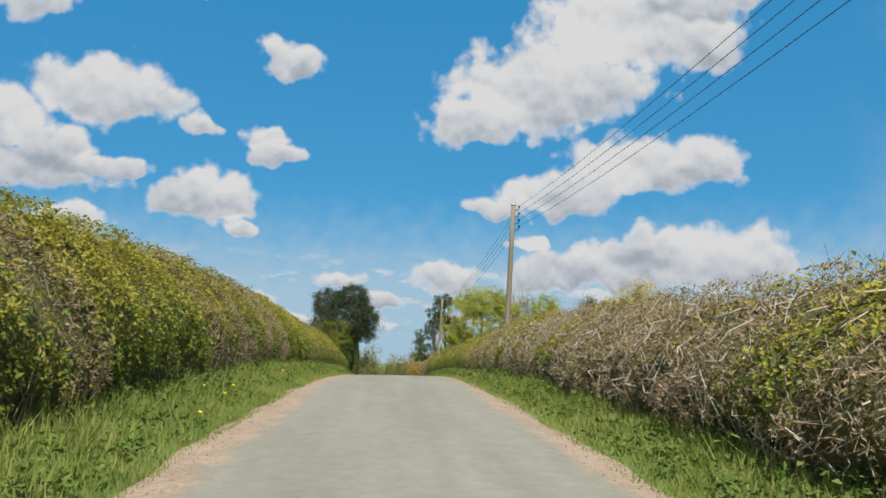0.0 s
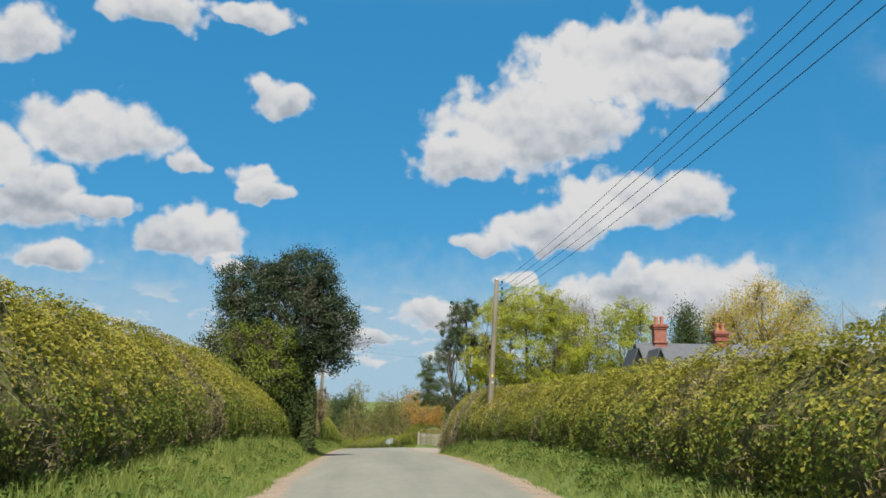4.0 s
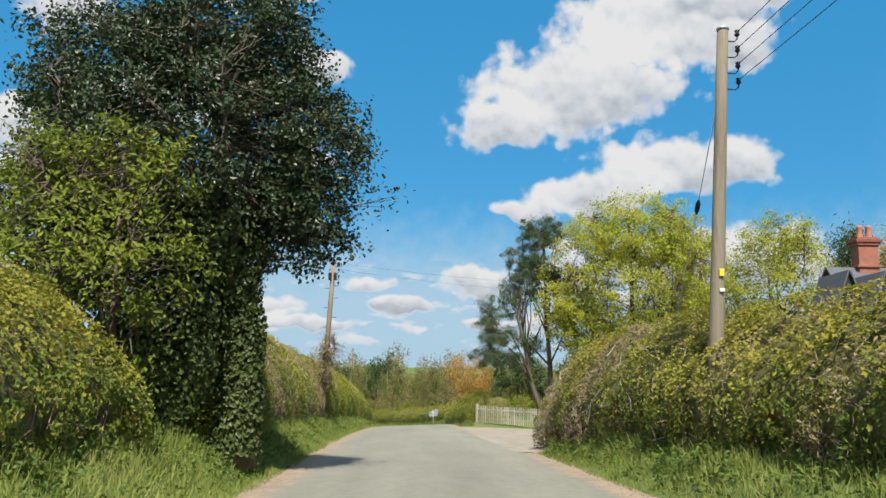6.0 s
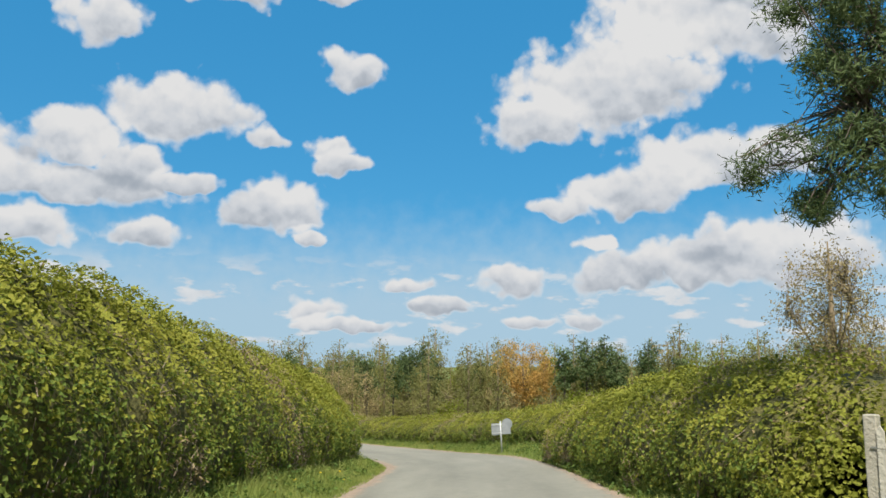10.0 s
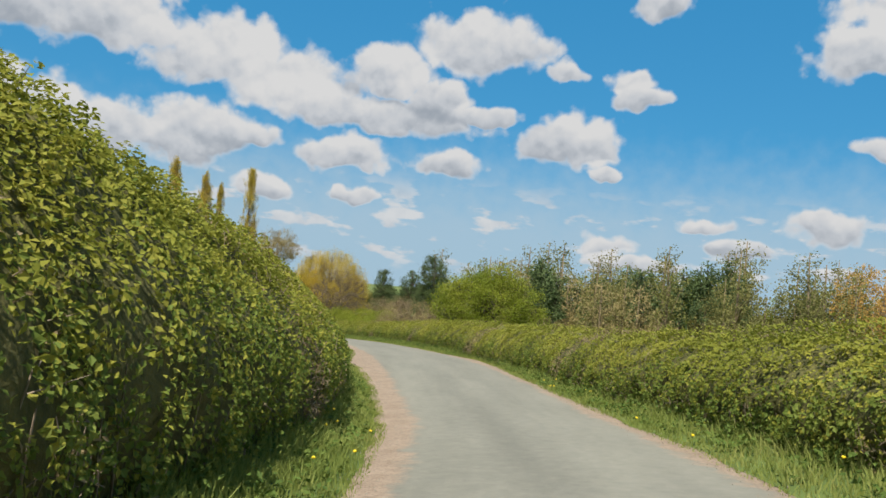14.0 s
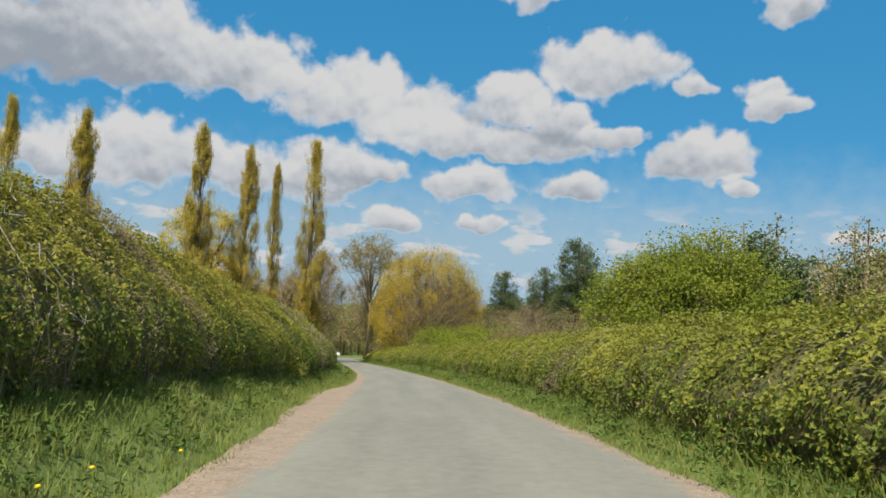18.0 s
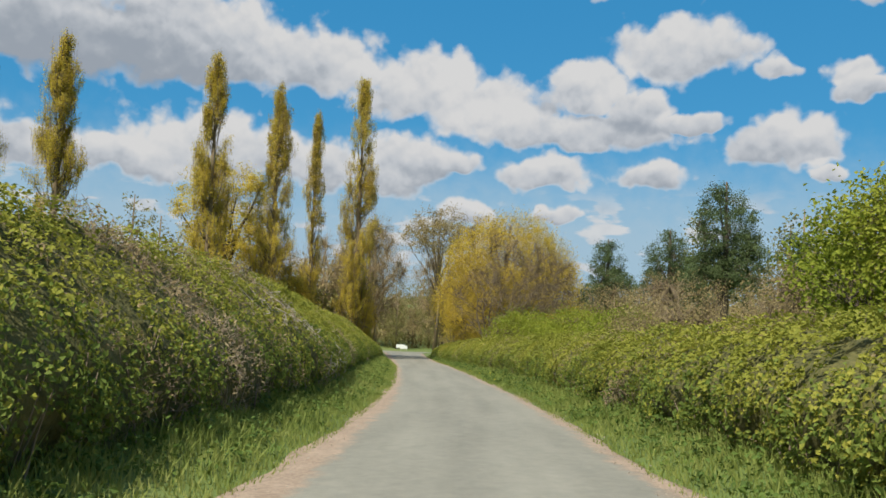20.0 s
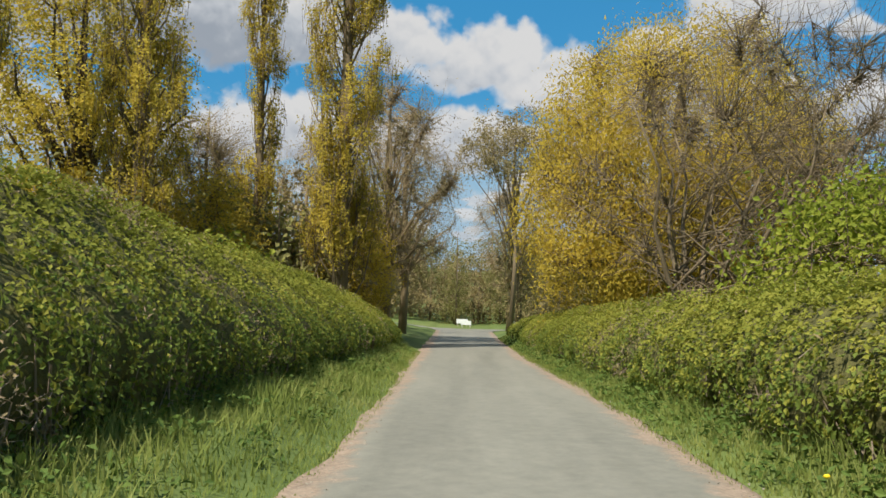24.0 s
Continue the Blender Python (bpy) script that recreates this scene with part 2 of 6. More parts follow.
M = {}
def asphalt():
    """Worn asphalt: broad stains, wheel tracks along the lane, fine stone grain."""
    m = bpy.data.materials.new("asphalt")
    m.use_nodes = True
    n, l = m.node_tree.nodes, m.node_tree.links
    b = n["Principled BSDF"]
    uv, geo = n.new("ShaderNodeUVMap"), n.new("ShaderNodeNewGeometry")
    mp = n.new("ShaderNodeMapping")
    mp.inputs["Scale"].default_value = (4.0, 0.05, 1.0)
    l.new(uv.outputs[0], mp.inputs[0])
    tracks, stains, grain = (n.new("ShaderNodeTexNoise") for _ in range(3))
    tracks.inputs["Scale"].default_value, tracks.inputs["Detail"].default_value = 1.0, 5.0
    stains.inputs["Scale"].default_value, stains.inputs["Detail"].default_value, stains.inputs["Roughness"].default_value = 0.7, 10.0, 0.62
    grain.inputs["Scale"].default_value, grain.inputs["Detail"].default_value = 75.0, 3.0
    long_way = n.new("ShaderNodeMapping")
    long_way.inputs["Scale"].default_value = (5.0, 0.30, 1.0)
    l.new(uv.outputs[0], long_way.inputs[0])
    l.new(mp.outputs[0], tracks.inputs["Vector"]), l.new(long_way.outputs[0], stains.inputs["Vector"]), l.new(geo.outputs["Position"], grain.inputs["Vector"])
    a, c = n.new("ShaderNodeMix"), n.new("ShaderNodeMix")
    a.inputs[0].default_value, c.inputs[0].default_value = 0.45, 0.42
    l.new(tracks.outputs["Fac"], a.inputs[2]), l.new(stains.outputs["Fac"], a.inputs[3])
    mottle = n.new("ShaderNodeTexNoise")
    mottle.inputs["Scale"].default_value, mottle.inputs["Detail"].default_value, mottle.inputs["Roughness"].default_value = 5.0, 10.0, 0.78
    l.new(geo.outputs["Position"], mottle.inputs["Vector"])
    l.new(a.outputs[0], c.inputs[2]), l.new(mottle.outputs["Fac"], c.inputs[3])
    r = n.new("ShaderNodeValToRGB")
    r.color_ramp.elements[0].position, r.color_ramp.elements[0].color = 0.28, (0.120, 0.117, 0.095, 1)
    r.color_ramp.elements[1].position, r.color_ramp.elements[1].color = 0.74, (0.300, 0.286, 0.228, 1)
    l.new(c.outputs[0], r.inputs[0])
    # gravel and dirt spilling in from the edges
    edge, sp, spill = n.new("ShaderNodeUVMap"), n.new("ShaderNodeSeparateXYZ"), n.new("ShaderNodeTexNoise")
    edge.uv_map, uv.uv_map = "edge", "lane"
    spill.inputs["Scale"].default_value, spill.inputs["Detail"].default_value, spill.inputs["Roughness"].default_value = 2.2, 8.0, 0.7
    l.new(edge.outputs[0], sp.inputs[0]), l.new(geo.outputs["Position"], spill.inputs["Vector"])
    far_in = n.new("ShaderNodeMath")
    far_in.operation = "MULTIPLY_ADD"
    far_in.inputs[1].default_value = 0.9
    l.new(spill.outputs["Fac"], far_in.inputs[0]), l.new(sp.outputs[0], far_in.inputs[2])
    dirt = n.new("ShaderNodeMapRange")
    dirt.interpolation_type = "SMOOTHSTEP"
    dirt.inputs[1].default_value, dirt.inputs[2].default_value = 0.32, 0.58
    l.new(far_in.outputs[0], dirt.inputs[0])
    pebble = n.new("ShaderNodeTexVoronoi")
    pebble.inputs["Scale"].default_value = 34.0
    l.new(geo.outputs["Position"], pebble.inputs["Vector"])
    half = n.new("ShaderNodeMix")
    half.inputs[0].default_value = 0.35
    l.new(spill.outputs["Fac"], half.inputs[2]), l.new(pebble.outputs["Color"], half.inputs[3])
    gr = n.new("ShaderNodeValToRGB")
    gr.color_ramp.elements[0].position, gr.color_ramp.elements[0].color = 0.22, (0.165, 0.118, 0.078, 1)
    gr.color_ramp.elements[1].position, gr.color_ramp.elements[1].color = 0.75, (0.375, 0.288, 0.212, 1)
    l.new(half.outputs[0], gr.inputs[0])
    both_c = n.new("ShaderNodeMix")
    both_c.data_type = "RGBA"
    l.new(dirt.outputs[0], both_c.inputs[0]), l.new(r.outputs[0], both_c.inputs[6]), l.new(gr.outputs[0], both_c.inputs[7])
    l.new(both_c.outputs[2], b.inputs["Base Color"])
    b.inputs["Roughness"].default_value, b.inputs["Specular IOR Level"].default_value = 0.9, 0.25
    bump = n.new("ShaderNodeBump")
    bump.inputs["Strength"].default_value, bump.inputs["Distance"].default_value = 0.5, 0.01
    l.new(grain.outputs["Fac"], bump.inputs["Height"]), l.new(bump.outputs[0], b.inputs["Normal"])
    return m


M["asphalt"] = asphalt()
M["gravel"] = material("gravel", [(0.25, (0.185, 0.155, 0.115)), (0.5, (0.285, 0.245, 0.19)), (0.78, (0.41, 0.365, 0.295))], 0.95, 1.6, bump=0.8, bump_scale=45)
M["soil"] = material("soil", [(0.3, (0.06, 0.09, 0.02)), (0.5, (0.11, 0.15, 0.034)), (0.75, (0.18, 0.19, 0.06))], 0.95, 0.06, bump=0.6, bump_scale=12, detail=9.0)
M["grass"] = leafy("grass", (0.115, 0.17, 0.036), (0.24, 0.285, 0.066), (0.42, 0.395, 0.14), 0.5, 0.45)
M["hedge_leaf"] = leafy("hedge_leaf", (0.145, 0.155, 0.024), (0.30, 0.28, 0.044), (0.49, 0.405, 0.08), 0.45, 0.42)
M["hedge_green"] = leafy("hedge_green", (0.125, 0.15, 0.022), (0.265, 0.275, 0.040), (0.45, 0.395, 0.075), 0.45, 0.42)
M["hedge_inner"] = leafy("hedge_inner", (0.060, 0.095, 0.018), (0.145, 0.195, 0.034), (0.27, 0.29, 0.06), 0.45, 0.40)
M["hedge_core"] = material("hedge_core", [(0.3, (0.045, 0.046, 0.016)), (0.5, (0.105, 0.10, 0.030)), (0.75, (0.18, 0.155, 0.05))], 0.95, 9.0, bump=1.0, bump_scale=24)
M["dry_leaf"] = leafy("dry_leaf", (0.17, 0.125, 0.06), (0.31, 0.235, 0.12), (0.48, 0.39, 0.225), 0.6, 0.3)
M["pale_twig"] = leafy("pale_twig", (0.20, 0.17, 0.135), (0.36, 0.315, 0.255), (0.52, 0.47, 0.39), 2.0, 0.0, 0.85)
M["tan_bark"] = material("tan_bark", [(0.3, (0.20, 0.145, 0.075)), (0.6, (0.33, 0.25, 0.14)), (0.8, (0.44, 0.35, 0.21))], 0.9, 2.0, bump=0.5, bump_scale=22)
M["twig"] = leafy("twig", (0.10, 0.075, 0.05), (0.25, 0.195, 0.135), (0.42, 0.34, 0.25), 0.6, 0.0, 0.85)
M["holly_leaf"] = leafy("holly_leaf", (0.014, 0.026, 0.010), (0.032, 0.052, 0.018), (0.075, 0.105, 0.035), 0.5, 0.1, 0.42, 0.4)
M["ivy_leaf"] = leafy("ivy_leaf", (0.039, 0.072, 0.016), (0.091, 0.143, 0.026), (0.195, 0.247, 0.052), 0.6, 0.25)
M["old_ivy"] = leafy("old_ivy", (0.03, 0.046, 0.012), (0.065, 0.09, 0.024), (0.13, 0.15, 0.045), 0.8, 0.15, 0.5)
M["maple_leaf"] = leafy("maple_leaf", (0.20, 0.25, 0.030), (0.41, 0.43, 0.056), (0.60, 0.55, 0.10), 0.3, 0.55)
M["elder_leaf"] = leafy("elder_leaf", (0.08, 0.11, 0.018), (0.185, 0.225, 0.03), (0.34, 0.36, 0.055), 0.6, 0.4)
M["green_leaf"] = leafy("green_leaf", (0.10, 0.15, 0.018), (0.24, 0.28, 0.030), (0.42, 0.40, 0.06), 0.3, 0.45)
M["pine_needle"] = leafy("pine_needle", (0.036, 0.056, 0.022), (0.085, 0.12, 0.042), (0.165, 0.205, 0.08), 0.5, 0.2)
M["poplar_leaf"] = leafy("poplar_leaf", (0.32, 0.25, 0.032), (0.55, 0.43, 0.062), (0.70, 0.57, 0.11), 0.3, 0.5)
M["willow_leaf"] = leafy("willow_leaf", (0.33, 0.24, 0.030), (0.56, 0.42, 0.055), (0.70, 0.55, 0.10), 0.3, 0.5)
M["bud"] = leafy("bud", (0.17, 0.13, 0.058), (0.30, 0.235, 0.10), (0.43, 0.35, 0.16), 0.3, 0.25)
M["orange_leaf"] = leafy("orange_leaf", (0.30, 0.18, 0.045), (0.50, 0.31, 0.085), (0.64, 0.44, 0.14), 0.3, 0.45)
M["wood_leaf"] = leafy("wood_leaf", (0.105, 0.105, 0.036), (0.215, 0.205, 0.066), (0.36, 0.325, 0.12), 0.12, 0.4)
M["bark"] = material("bark", [(0.3, (0.055, 0.042, 0.03)), (0.6, (0.12, 0.095, 0.07)), (0.8, (0.19, 0.16, 0.12))], 0.95, 2.0, bump=0.9, bump_scale=22, stretch=(1, 1, 0.3))
M["pale_bark"] = material("pale_bark", [(0.3, (0.12, 0.088, 0.05)), (0.6, (0.21, 0.16, 0.095)), (0.8, (0.31, 0.245, 0.155))], 0.9, 2.0, bump=0.6, bump_scale=22, stretch=(1, 1, 0.3))
M["pole_wood"] = material("pole_wood", [(0.3, (0.12, 0.098, 0.068)), (0.6, (0.22, 0.185, 0.135)), (0.8, (0.33, 0.285, 0.215))], 0.85, 2.5, bump=0.5, bump_scale=30, stretch=(1, 1, 0.08))
M["fence_wood"] = material("fence_wood", [(0.2, (0.24, 0.22, 0.17)), (0.55, (0.35, 0.32, 0.25)), (0.85, (0.46, 0.43, 0.35))], 0.85, 1.2, "object", bump=0.5, bump_scale=30)
M["black"] = material("black", [(0.3, (0.012, 0.012, 0.013)), (0.7, (0.025, 0.025, 0.027))], 0.5, 8.0)
M["slate"] = material("slate", [(0.25, (0.055, 0.058, 0.065)), (0.55, (0.080, 0.084, 0.092)), (0.85, (0.11, 0.112, 0.12))], 0.6, 3.0, "object", bump=0.3, bump_scale=25)
M["brick"] = material("brick", [(0.2, (0.17, 0.055, 0.042)), (0.5, (0.25, 0.085, 0.06)), (0.85, (0.33, 0.14, 0.10))], 0.9, 5.0, "object", bump=0.5, bump_scale=60)
M["terracotta"] = material("terracotta", [(0.3, (0.34, 0.12, 0.06)), (0.7, (0.48, 0.20, 0.11))], 0.8, 6.0, bump=0.2)
M["white_paint"] = material("white_paint", [(0.3, (0.62, 0.63, 0.60)), (0.7, (0.78, 0.78, 0.75))], 0.6, 6.0)
M["sign_back"] = material("sign_back", [(0.3, (0.17, 0.185, 0.19)), (0.7, (0.26, 0.275, 0.28))], 0.55, 5.0, spec=0.4)
M["galvanised"] = material("galvanised", [(0.3, (0.36, 0.37, 0.37)), (0.7, (0.52, 0.53, 0.52))], 0.5, 9.0, metal=0.5)
M["gorse"] = leafy("gorse", (0.20, 0.11, 0.012), (0.45, 0.27, 0.015), (0.62, 0.42, 0.03), 0.8, 0.3)
M["dandelion"] = material("dandelion", [(0.3, (0.70, 0.50, 0.015)), (0.7, (0.82, 0.62, 0.03))], 0.7, 8.0)

# ---- the lane: stations along its line, metres from the start ----
LANE_S = np.arange(-40.0, 336.0, 15.0)
LANE_X = np.array([2.63, 1.65, 0.66, -0.33, -1.31, -2.18, -3.09, -4.06, -5.11, -6.16, -6.99, -8.43, -12.48, -18.58, -25.83, -34.22, -43.24, -52.60,
                   -62.52, -72.64, -82.74, -92.84, -102.94, -113.04, -123.13, -133.23])
LANE_Y = np.array([-39.85, -24.95, -9.98, 4.99, 19.96, 34.93, 49.90, 64.87, 79.83, 94.80, 109.77, 124.70, 139.12, 152.82, 165.94, 178.36, 190.35, 202.07,
                   213.32, 224.39, 235.48, 246.57, 257.67, 268.76, 279.85, 290.94])
LANE_Z = np.array([-3.16, -2.36, -1.56, -0.74, -0.16, -0.10, -0.31, -0.62, -1.18, -1.75, -2.46, -3.52, -4.82, -5.70, -6.23, -6.85, -7.60, -8.50,
                   -9.37, -10.26, -11.14, -12.02, -12.90, -13.78, -14.66, -15.54])


def hermite(s, xs, ys):
    """Smooth curve through the stations, straight beyond its ends."""
    s = np.asarray(s, float)
    slope = np.gradient(ys, xs)
    i = np.clip(np.searchsorted(xs, s) - 1, 0, len(xs) - 2)
    h = xs[i + 1] - xs[i]
    u = np.clip((s - xs[i]) / h, 0, 1)
    v = (2 * u**3 - 3 * u**2 + 1) * ys[i] + (u**3 - 2 * u**2 + u) * h * slope[i] + (3 * u**2 - 2 * u**3) * ys[i + 1] + (u**3 - u**2) * h * slope[i + 1]
    return v + np.where(s < xs[0], (s - xs[0]) * slope[0], 0) + np.where(s > xs[-1], (s - xs[-1]) * slope[-1], 0)


def lane(s):
    return hermite(s, LANE_S, LANE_X), hermite(s, LANE_S, LANE_Y)


def lane_z(s):
    s = np.asarray(s, float)
    z = hermite(np.clip(s, -40, 335), LANE_S, LANE_Z)
    return z + np.clip(s - 335, 0, 40) * -0.02 + np.clip(s - 375, 0, 500) * 0.012 + np.clip(-40 - s, 0, 400) * 0.01


def lane_dir(s):
    x0, y0 = lane(np.asarray(s, float) - 0.5)
    x1, y1 = lane(np.asarray(s, float) + 0.5)
    n = np.hypot(x1 - x0, y1 - y0)
    return (x1 - x0) / n, (y1 - y0) / n


def table(s, *pairs):
    return np.interp(s, [p[0] for p in pairs], [p[1] for p in pairs])


def road_left(s):
    return table(s, (0, -1.42), (20, -1.35), (50, -1.65), (70, -1.75), (85, -1.95), (110, -1.9), (121, -1.8), (128, -1.38), (134, -0.92), (140, -0.68), (150, -0.76), (158, -1.1), (166, -1.5),
                 (185, -1.5), (200, -1.35), (220, -1.2), (245, -1.05), (262, -1.25), (300, -2.0), (340, -3.0))


def road_right(s):
    return table(s, (0, 1.9), (20, 1.9), (50, 2.6), (62, 2.75), (80, 2.8), (108, 2.25), (122, 2.45), (140, 2.75), (155, 2.6), (175, 2.75), (190, 2.35),
                 (205, 1.95), (225, 1.85), (250, 2.05), (262, 1.75), (300, 2.2), (340, 3.0))


def left_dirt(s):
    return road_left(s) - table(s, (0, 0.45), (40, 0.42), (60, 0.36), (80, 0.42), (110, 0.25), (128, 0.35), (150, 0.5), (156, 0.65), (166, 0.8), (170, 1.45), (175, 0.95), (180, 0.5), (185, 0.6), (192, 0.85), (199, 1.0), (204, 0.4), (217, 0.35), (224, 0.18), (250, 0.12), (262, 0.35))


def right_dirt(s):
    return road_right(s) + table(s, (0, 0.28), (30, 0.34), (60, 0.42), (78, 0.45), (84, 0.4), (120, 0.15), (150, 0.25), (165, 0.2), (174, 0.65), (181, 0.15), (250, 0.14), (262, 0.35))


def cross(s):
    return table(s, (0, 0.0), (50, 0.01), (75, 0.015), (100, 0.02), (122, 0.07), (140, 0.10), (155, 0.09), (172, 0.05), (190, 0.035), (215, 0.03), (250, 0.03), (290, 0.0))


def smooth(x, a, b):
    u = np.clip((x - a) / (b - a), 0, 1)
    return u * u * (3 - 2 * u)


def forecourt(s, d):
    """1 on the gravel forecourt before the picket fence."""
    return smooth(s, 80.5, 83) * smooth(s, 106, 103) * smooth(d, 2.0, 2.6)


def ripple(x, y, k):
    return np.sin(x * k + 1.3) * np.cos(y * k * 0.83 + 0.4) + 0.5 * np.sin(x * k * 2.3 + y * k * 1.9)


def ground_h(s, d):
    """Height of the ground over the lane's own level."""
    s, d = np.asarray(s, float), np.asarray(d, float)
    h = cross(s) * np.clip(d, -4, 4)
    left, right = left_dirt(s) + 0.25 - d, d - right_dirt(s) + 0.25
    h += 0.30 * smooth(left, 0.25, 1.5) + 0.35 * smooth(left, 1.5, 5) - 0.02 * smooth(left, 0, 0.3)
    court = forecourt(s, d)
    h += (1 - court) * (0.22 * smooth(right, 0.25, 1.4) + 0.2 * smooth(right, 1.4, 5)) - 0.02 * smooth(right, 0, 0.3)
    h += smooth(left, 0.6, 1.8) * table(s, (35, 0), (50, 0.2), (58, 0.35), (70, 0.35), (76, 0.5), (84, 0.5), (95, 0.3), (110, 0.1), (120, 0), (150, 0), (165, 0.25), (185, 0.3), (202, 0))
    h += (1 - court) * smooth(right, 0.3, 1.1) * table(s, (35, 0), (48, 0.2), (60, 0.3), (72, 0.35), (79, 0.35), (83, 0))
    h += 0.03 * ripple(s, d, 1.7) * smooth(np.maximum(left, right), 0.3, 1.2) * (1 - court)
    return h


def ground_z(s, d):
    s, d = np.asarray(s, float), np.asarray(d, float)
    near = lane_z(s) + ground_h(s, d)
    far = np.interp(s, [-400, 0, 100, 200, 335, 600, 1500], [-4, -3, -4.5, -8.5, -13, -9, -2]) + 0.8 * ripple(s, d, 0.02) + np.interp(np.abs(d), [0, 150, 600, 1500], [0, 1, 4, 14])
    w = smooth(np.abs(d), 9, 70)
    return near * (1 - w) + far * w


MEAN_DIR = (-0.38, 0.925)


def place(s, d):
    """World x, y, z of a spot d metres to the right of the lane at station s."""
    s, d = np.broadcast_arrays(np.asarray(s, float), np.asarray(d, float))
    x, y = lane(s)
    tx, ty = lane_dir(s)
    w = smooth(np.abs(d), 10, 70)
    tx, ty = tx * (1 - w) + MEAN_DIR[0] * w, ty * (1 - w) + MEAN_DIR[1] * w
    n = np.hypot(tx, ty)
    return np.stack([x + d * ty / n, y - d * tx / n, ground_z(s, d)], -1)


GRID_S = np.arange(-60, 420, 2.0)
GRID_D = np.concatenate([np.arange(-210, -90, 8.0), np.arange(-90, -8, 3.0), np.arange(-8, 12, 1.0), np.arange(12, 93, 3.0), np.arange(95, 215, 8.0)])
GRID_P = place(GRID_S[:, None], GRID_D[None, :])


def ground_at(x, y):
    """Ground height under a world spot."""
    dist = (GRID_P[..., 0] - x) ** 2 + (GRID_P[..., 1] - y) ** 2
    i, j = np.unravel_index(np.argmin(dist), dist.shape)
    if dist[i, j] > 9:
        return float(GRID_P[i, j, 2])
    best = min(((place(s, d), s, d) for s in np.arange(GRID_S[i] - 2, GRID_S[i] + 2.1, 0.5) for d in np.arange(GRID_D[j] - 1.5, GRID_D[j] + 1.6, 0.5)),
               key=lambda r: (r[0][0] - x) ** 2 + (r[0][1] - y) ** 2)
    return float(best[0][2])


# ---- mesh helpers ----
def mesh_from(name, verts, faces, mat, smooth_shade=False):
    """Mesh of arrays: faces all with the same number of corners."""
    verts, faces = np.asarray(verts, np.float32), np.asarray(faces, np.int32)
    me = bpy.data.meshes.new(name)
    k = faces.shape[1]
    me.vertices.add(len(verts))
    me.vertices.foreach_set("co", verts.ravel())
    me.loops.add(faces.size)
    me.loops.foreach_set("vertex_index", faces.ravel())
    me.polygons.add(len(faces))
    me.polygons.foreach_set("loop_start", np.arange(0, faces.size, k, dtype=np.int32))
    me.polygons.foreach_set("use_smooth", np.full(len(faces), smooth_shade))
    me.update(calc_edges=True)
    me.materials.append(mat)
    return me


def thing(name, x, y, z, label, category, group="", kind=""):
    ob = new(name)
    ob.location = (x, y, z)
    return tagged(ob, label, category, group, kind)


def hang(name, me, parent, label="", kind=""):
    """Links a mesh, given in world metres relative to its thing, as a part."""
    ob = new(name, me)
    ob.parent = parent
    return tagged(ob, label, "", "", kind)


def part(name, bm, mat, parent, label=""):
    me = bpy.data.meshes.new(name)
    bm.to_mesh(me)
    bm.free()
    me.materials.append(mat)
    return hang(name, me, parent, label)


def grid_mesh(name, P, mat, smooth_shade=True):
    a, b = P.shape[:2]
    idx = np.arange(a * b).reshape(a, b)
    f = np.stack([idx[:-1, :-1], idx[:-1, 1:], idx[1:, 1:], idx[1:, :-1]], -1).reshape(-1, 4)
    return mesh_from(name, P.reshape(-1, 3), f, mat, smooth_shade)


rng = np.random.default_rng(7)


def rand_unit(n):
    v = rng.normal(size=(n, 3))
    return v / np.linalg.norm(v, axis=1)[:, None]


def leaf_mesh(name, pts, facing, length, width, mat, spread=0.9, droop=0.0):
    """Folded diamond leaves at pts, turned roughly to facing."""
    n = len(pts)
    nrm = facing + spread * rng.normal(size=(n, 3))
    nrm /= np.linalg.norm(nrm, axis=1)[:, None] + 1e-9
    ax = np.cross(nrm, rand_unit(n))
    ax[:, 2] -= droop
    ax /= np.linalg.norm(ax, axis=1)[:, None] + 1e-9
    side = np.cross(nrm, ax)
    side /= np.linalg.norm(side, axis=1)[:, None] + 1e-9
    ln = (length * rng.uniform(0.65, 1.25, n))[:, None]
    wd = (width * rng.uniform(0.7, 1.2, n))[:, None]
    a, c = pts - ax * ln * 0.5, pts + ax * ln * 0.5
    m = pts + nrm * wd * 0.22
    v = np.stack([a, m + side * wd * 0.5, c, m - side * wd * 0.5], 1).reshape(-1, 3)
    f = np.arange(4 * n).reshape(n, 4)
    return mesh_from(name, v, f, mat)


def stick_mesh(name, a, b, r0, r1, mat):
    """Many thin three-sided tapered sticks from a to b."""
    n = len(a)
    ax = b - a
    ax = ax / (np.linalg.norm(ax, axis=1)[:, None] + 1e-9)
    u = np.cross(ax, np.where(np.abs(ax[:, 2:]) > 0.9, [[1.0, 0, 0]], [[0, 0, 1.0]]))
    u /= np.linalg.norm(u, axis=1)[:, None] + 1e-9
    w = np.cross(ax, u)
    r0, r1 = np.broadcast_to(r0, n)[:, None], np.broadcast_to(r1, n)[:, None]
    ring = []
    for k in range(3):
        t = 2.0944 * k
        o = u * math.cos(t) + w * math.sin(t)
        ring.append((a + o * r0, b + o * r1))
    v = np.stack([ring[0][0], ring[1][0], ring[2][0], ring[0][1], ring[1][1], ring[2][1]], 1).reshape(-1, 3)
    base = (np.arange(n) * 6)[:, None]
    f = np.concatenate([base + np.array([[k, (k + 1) % 3, 3 + (k + 1) % 3, 3 + k]]) for k in range(3)], 0)
    return mesh_from(name, v, f, mat, True)


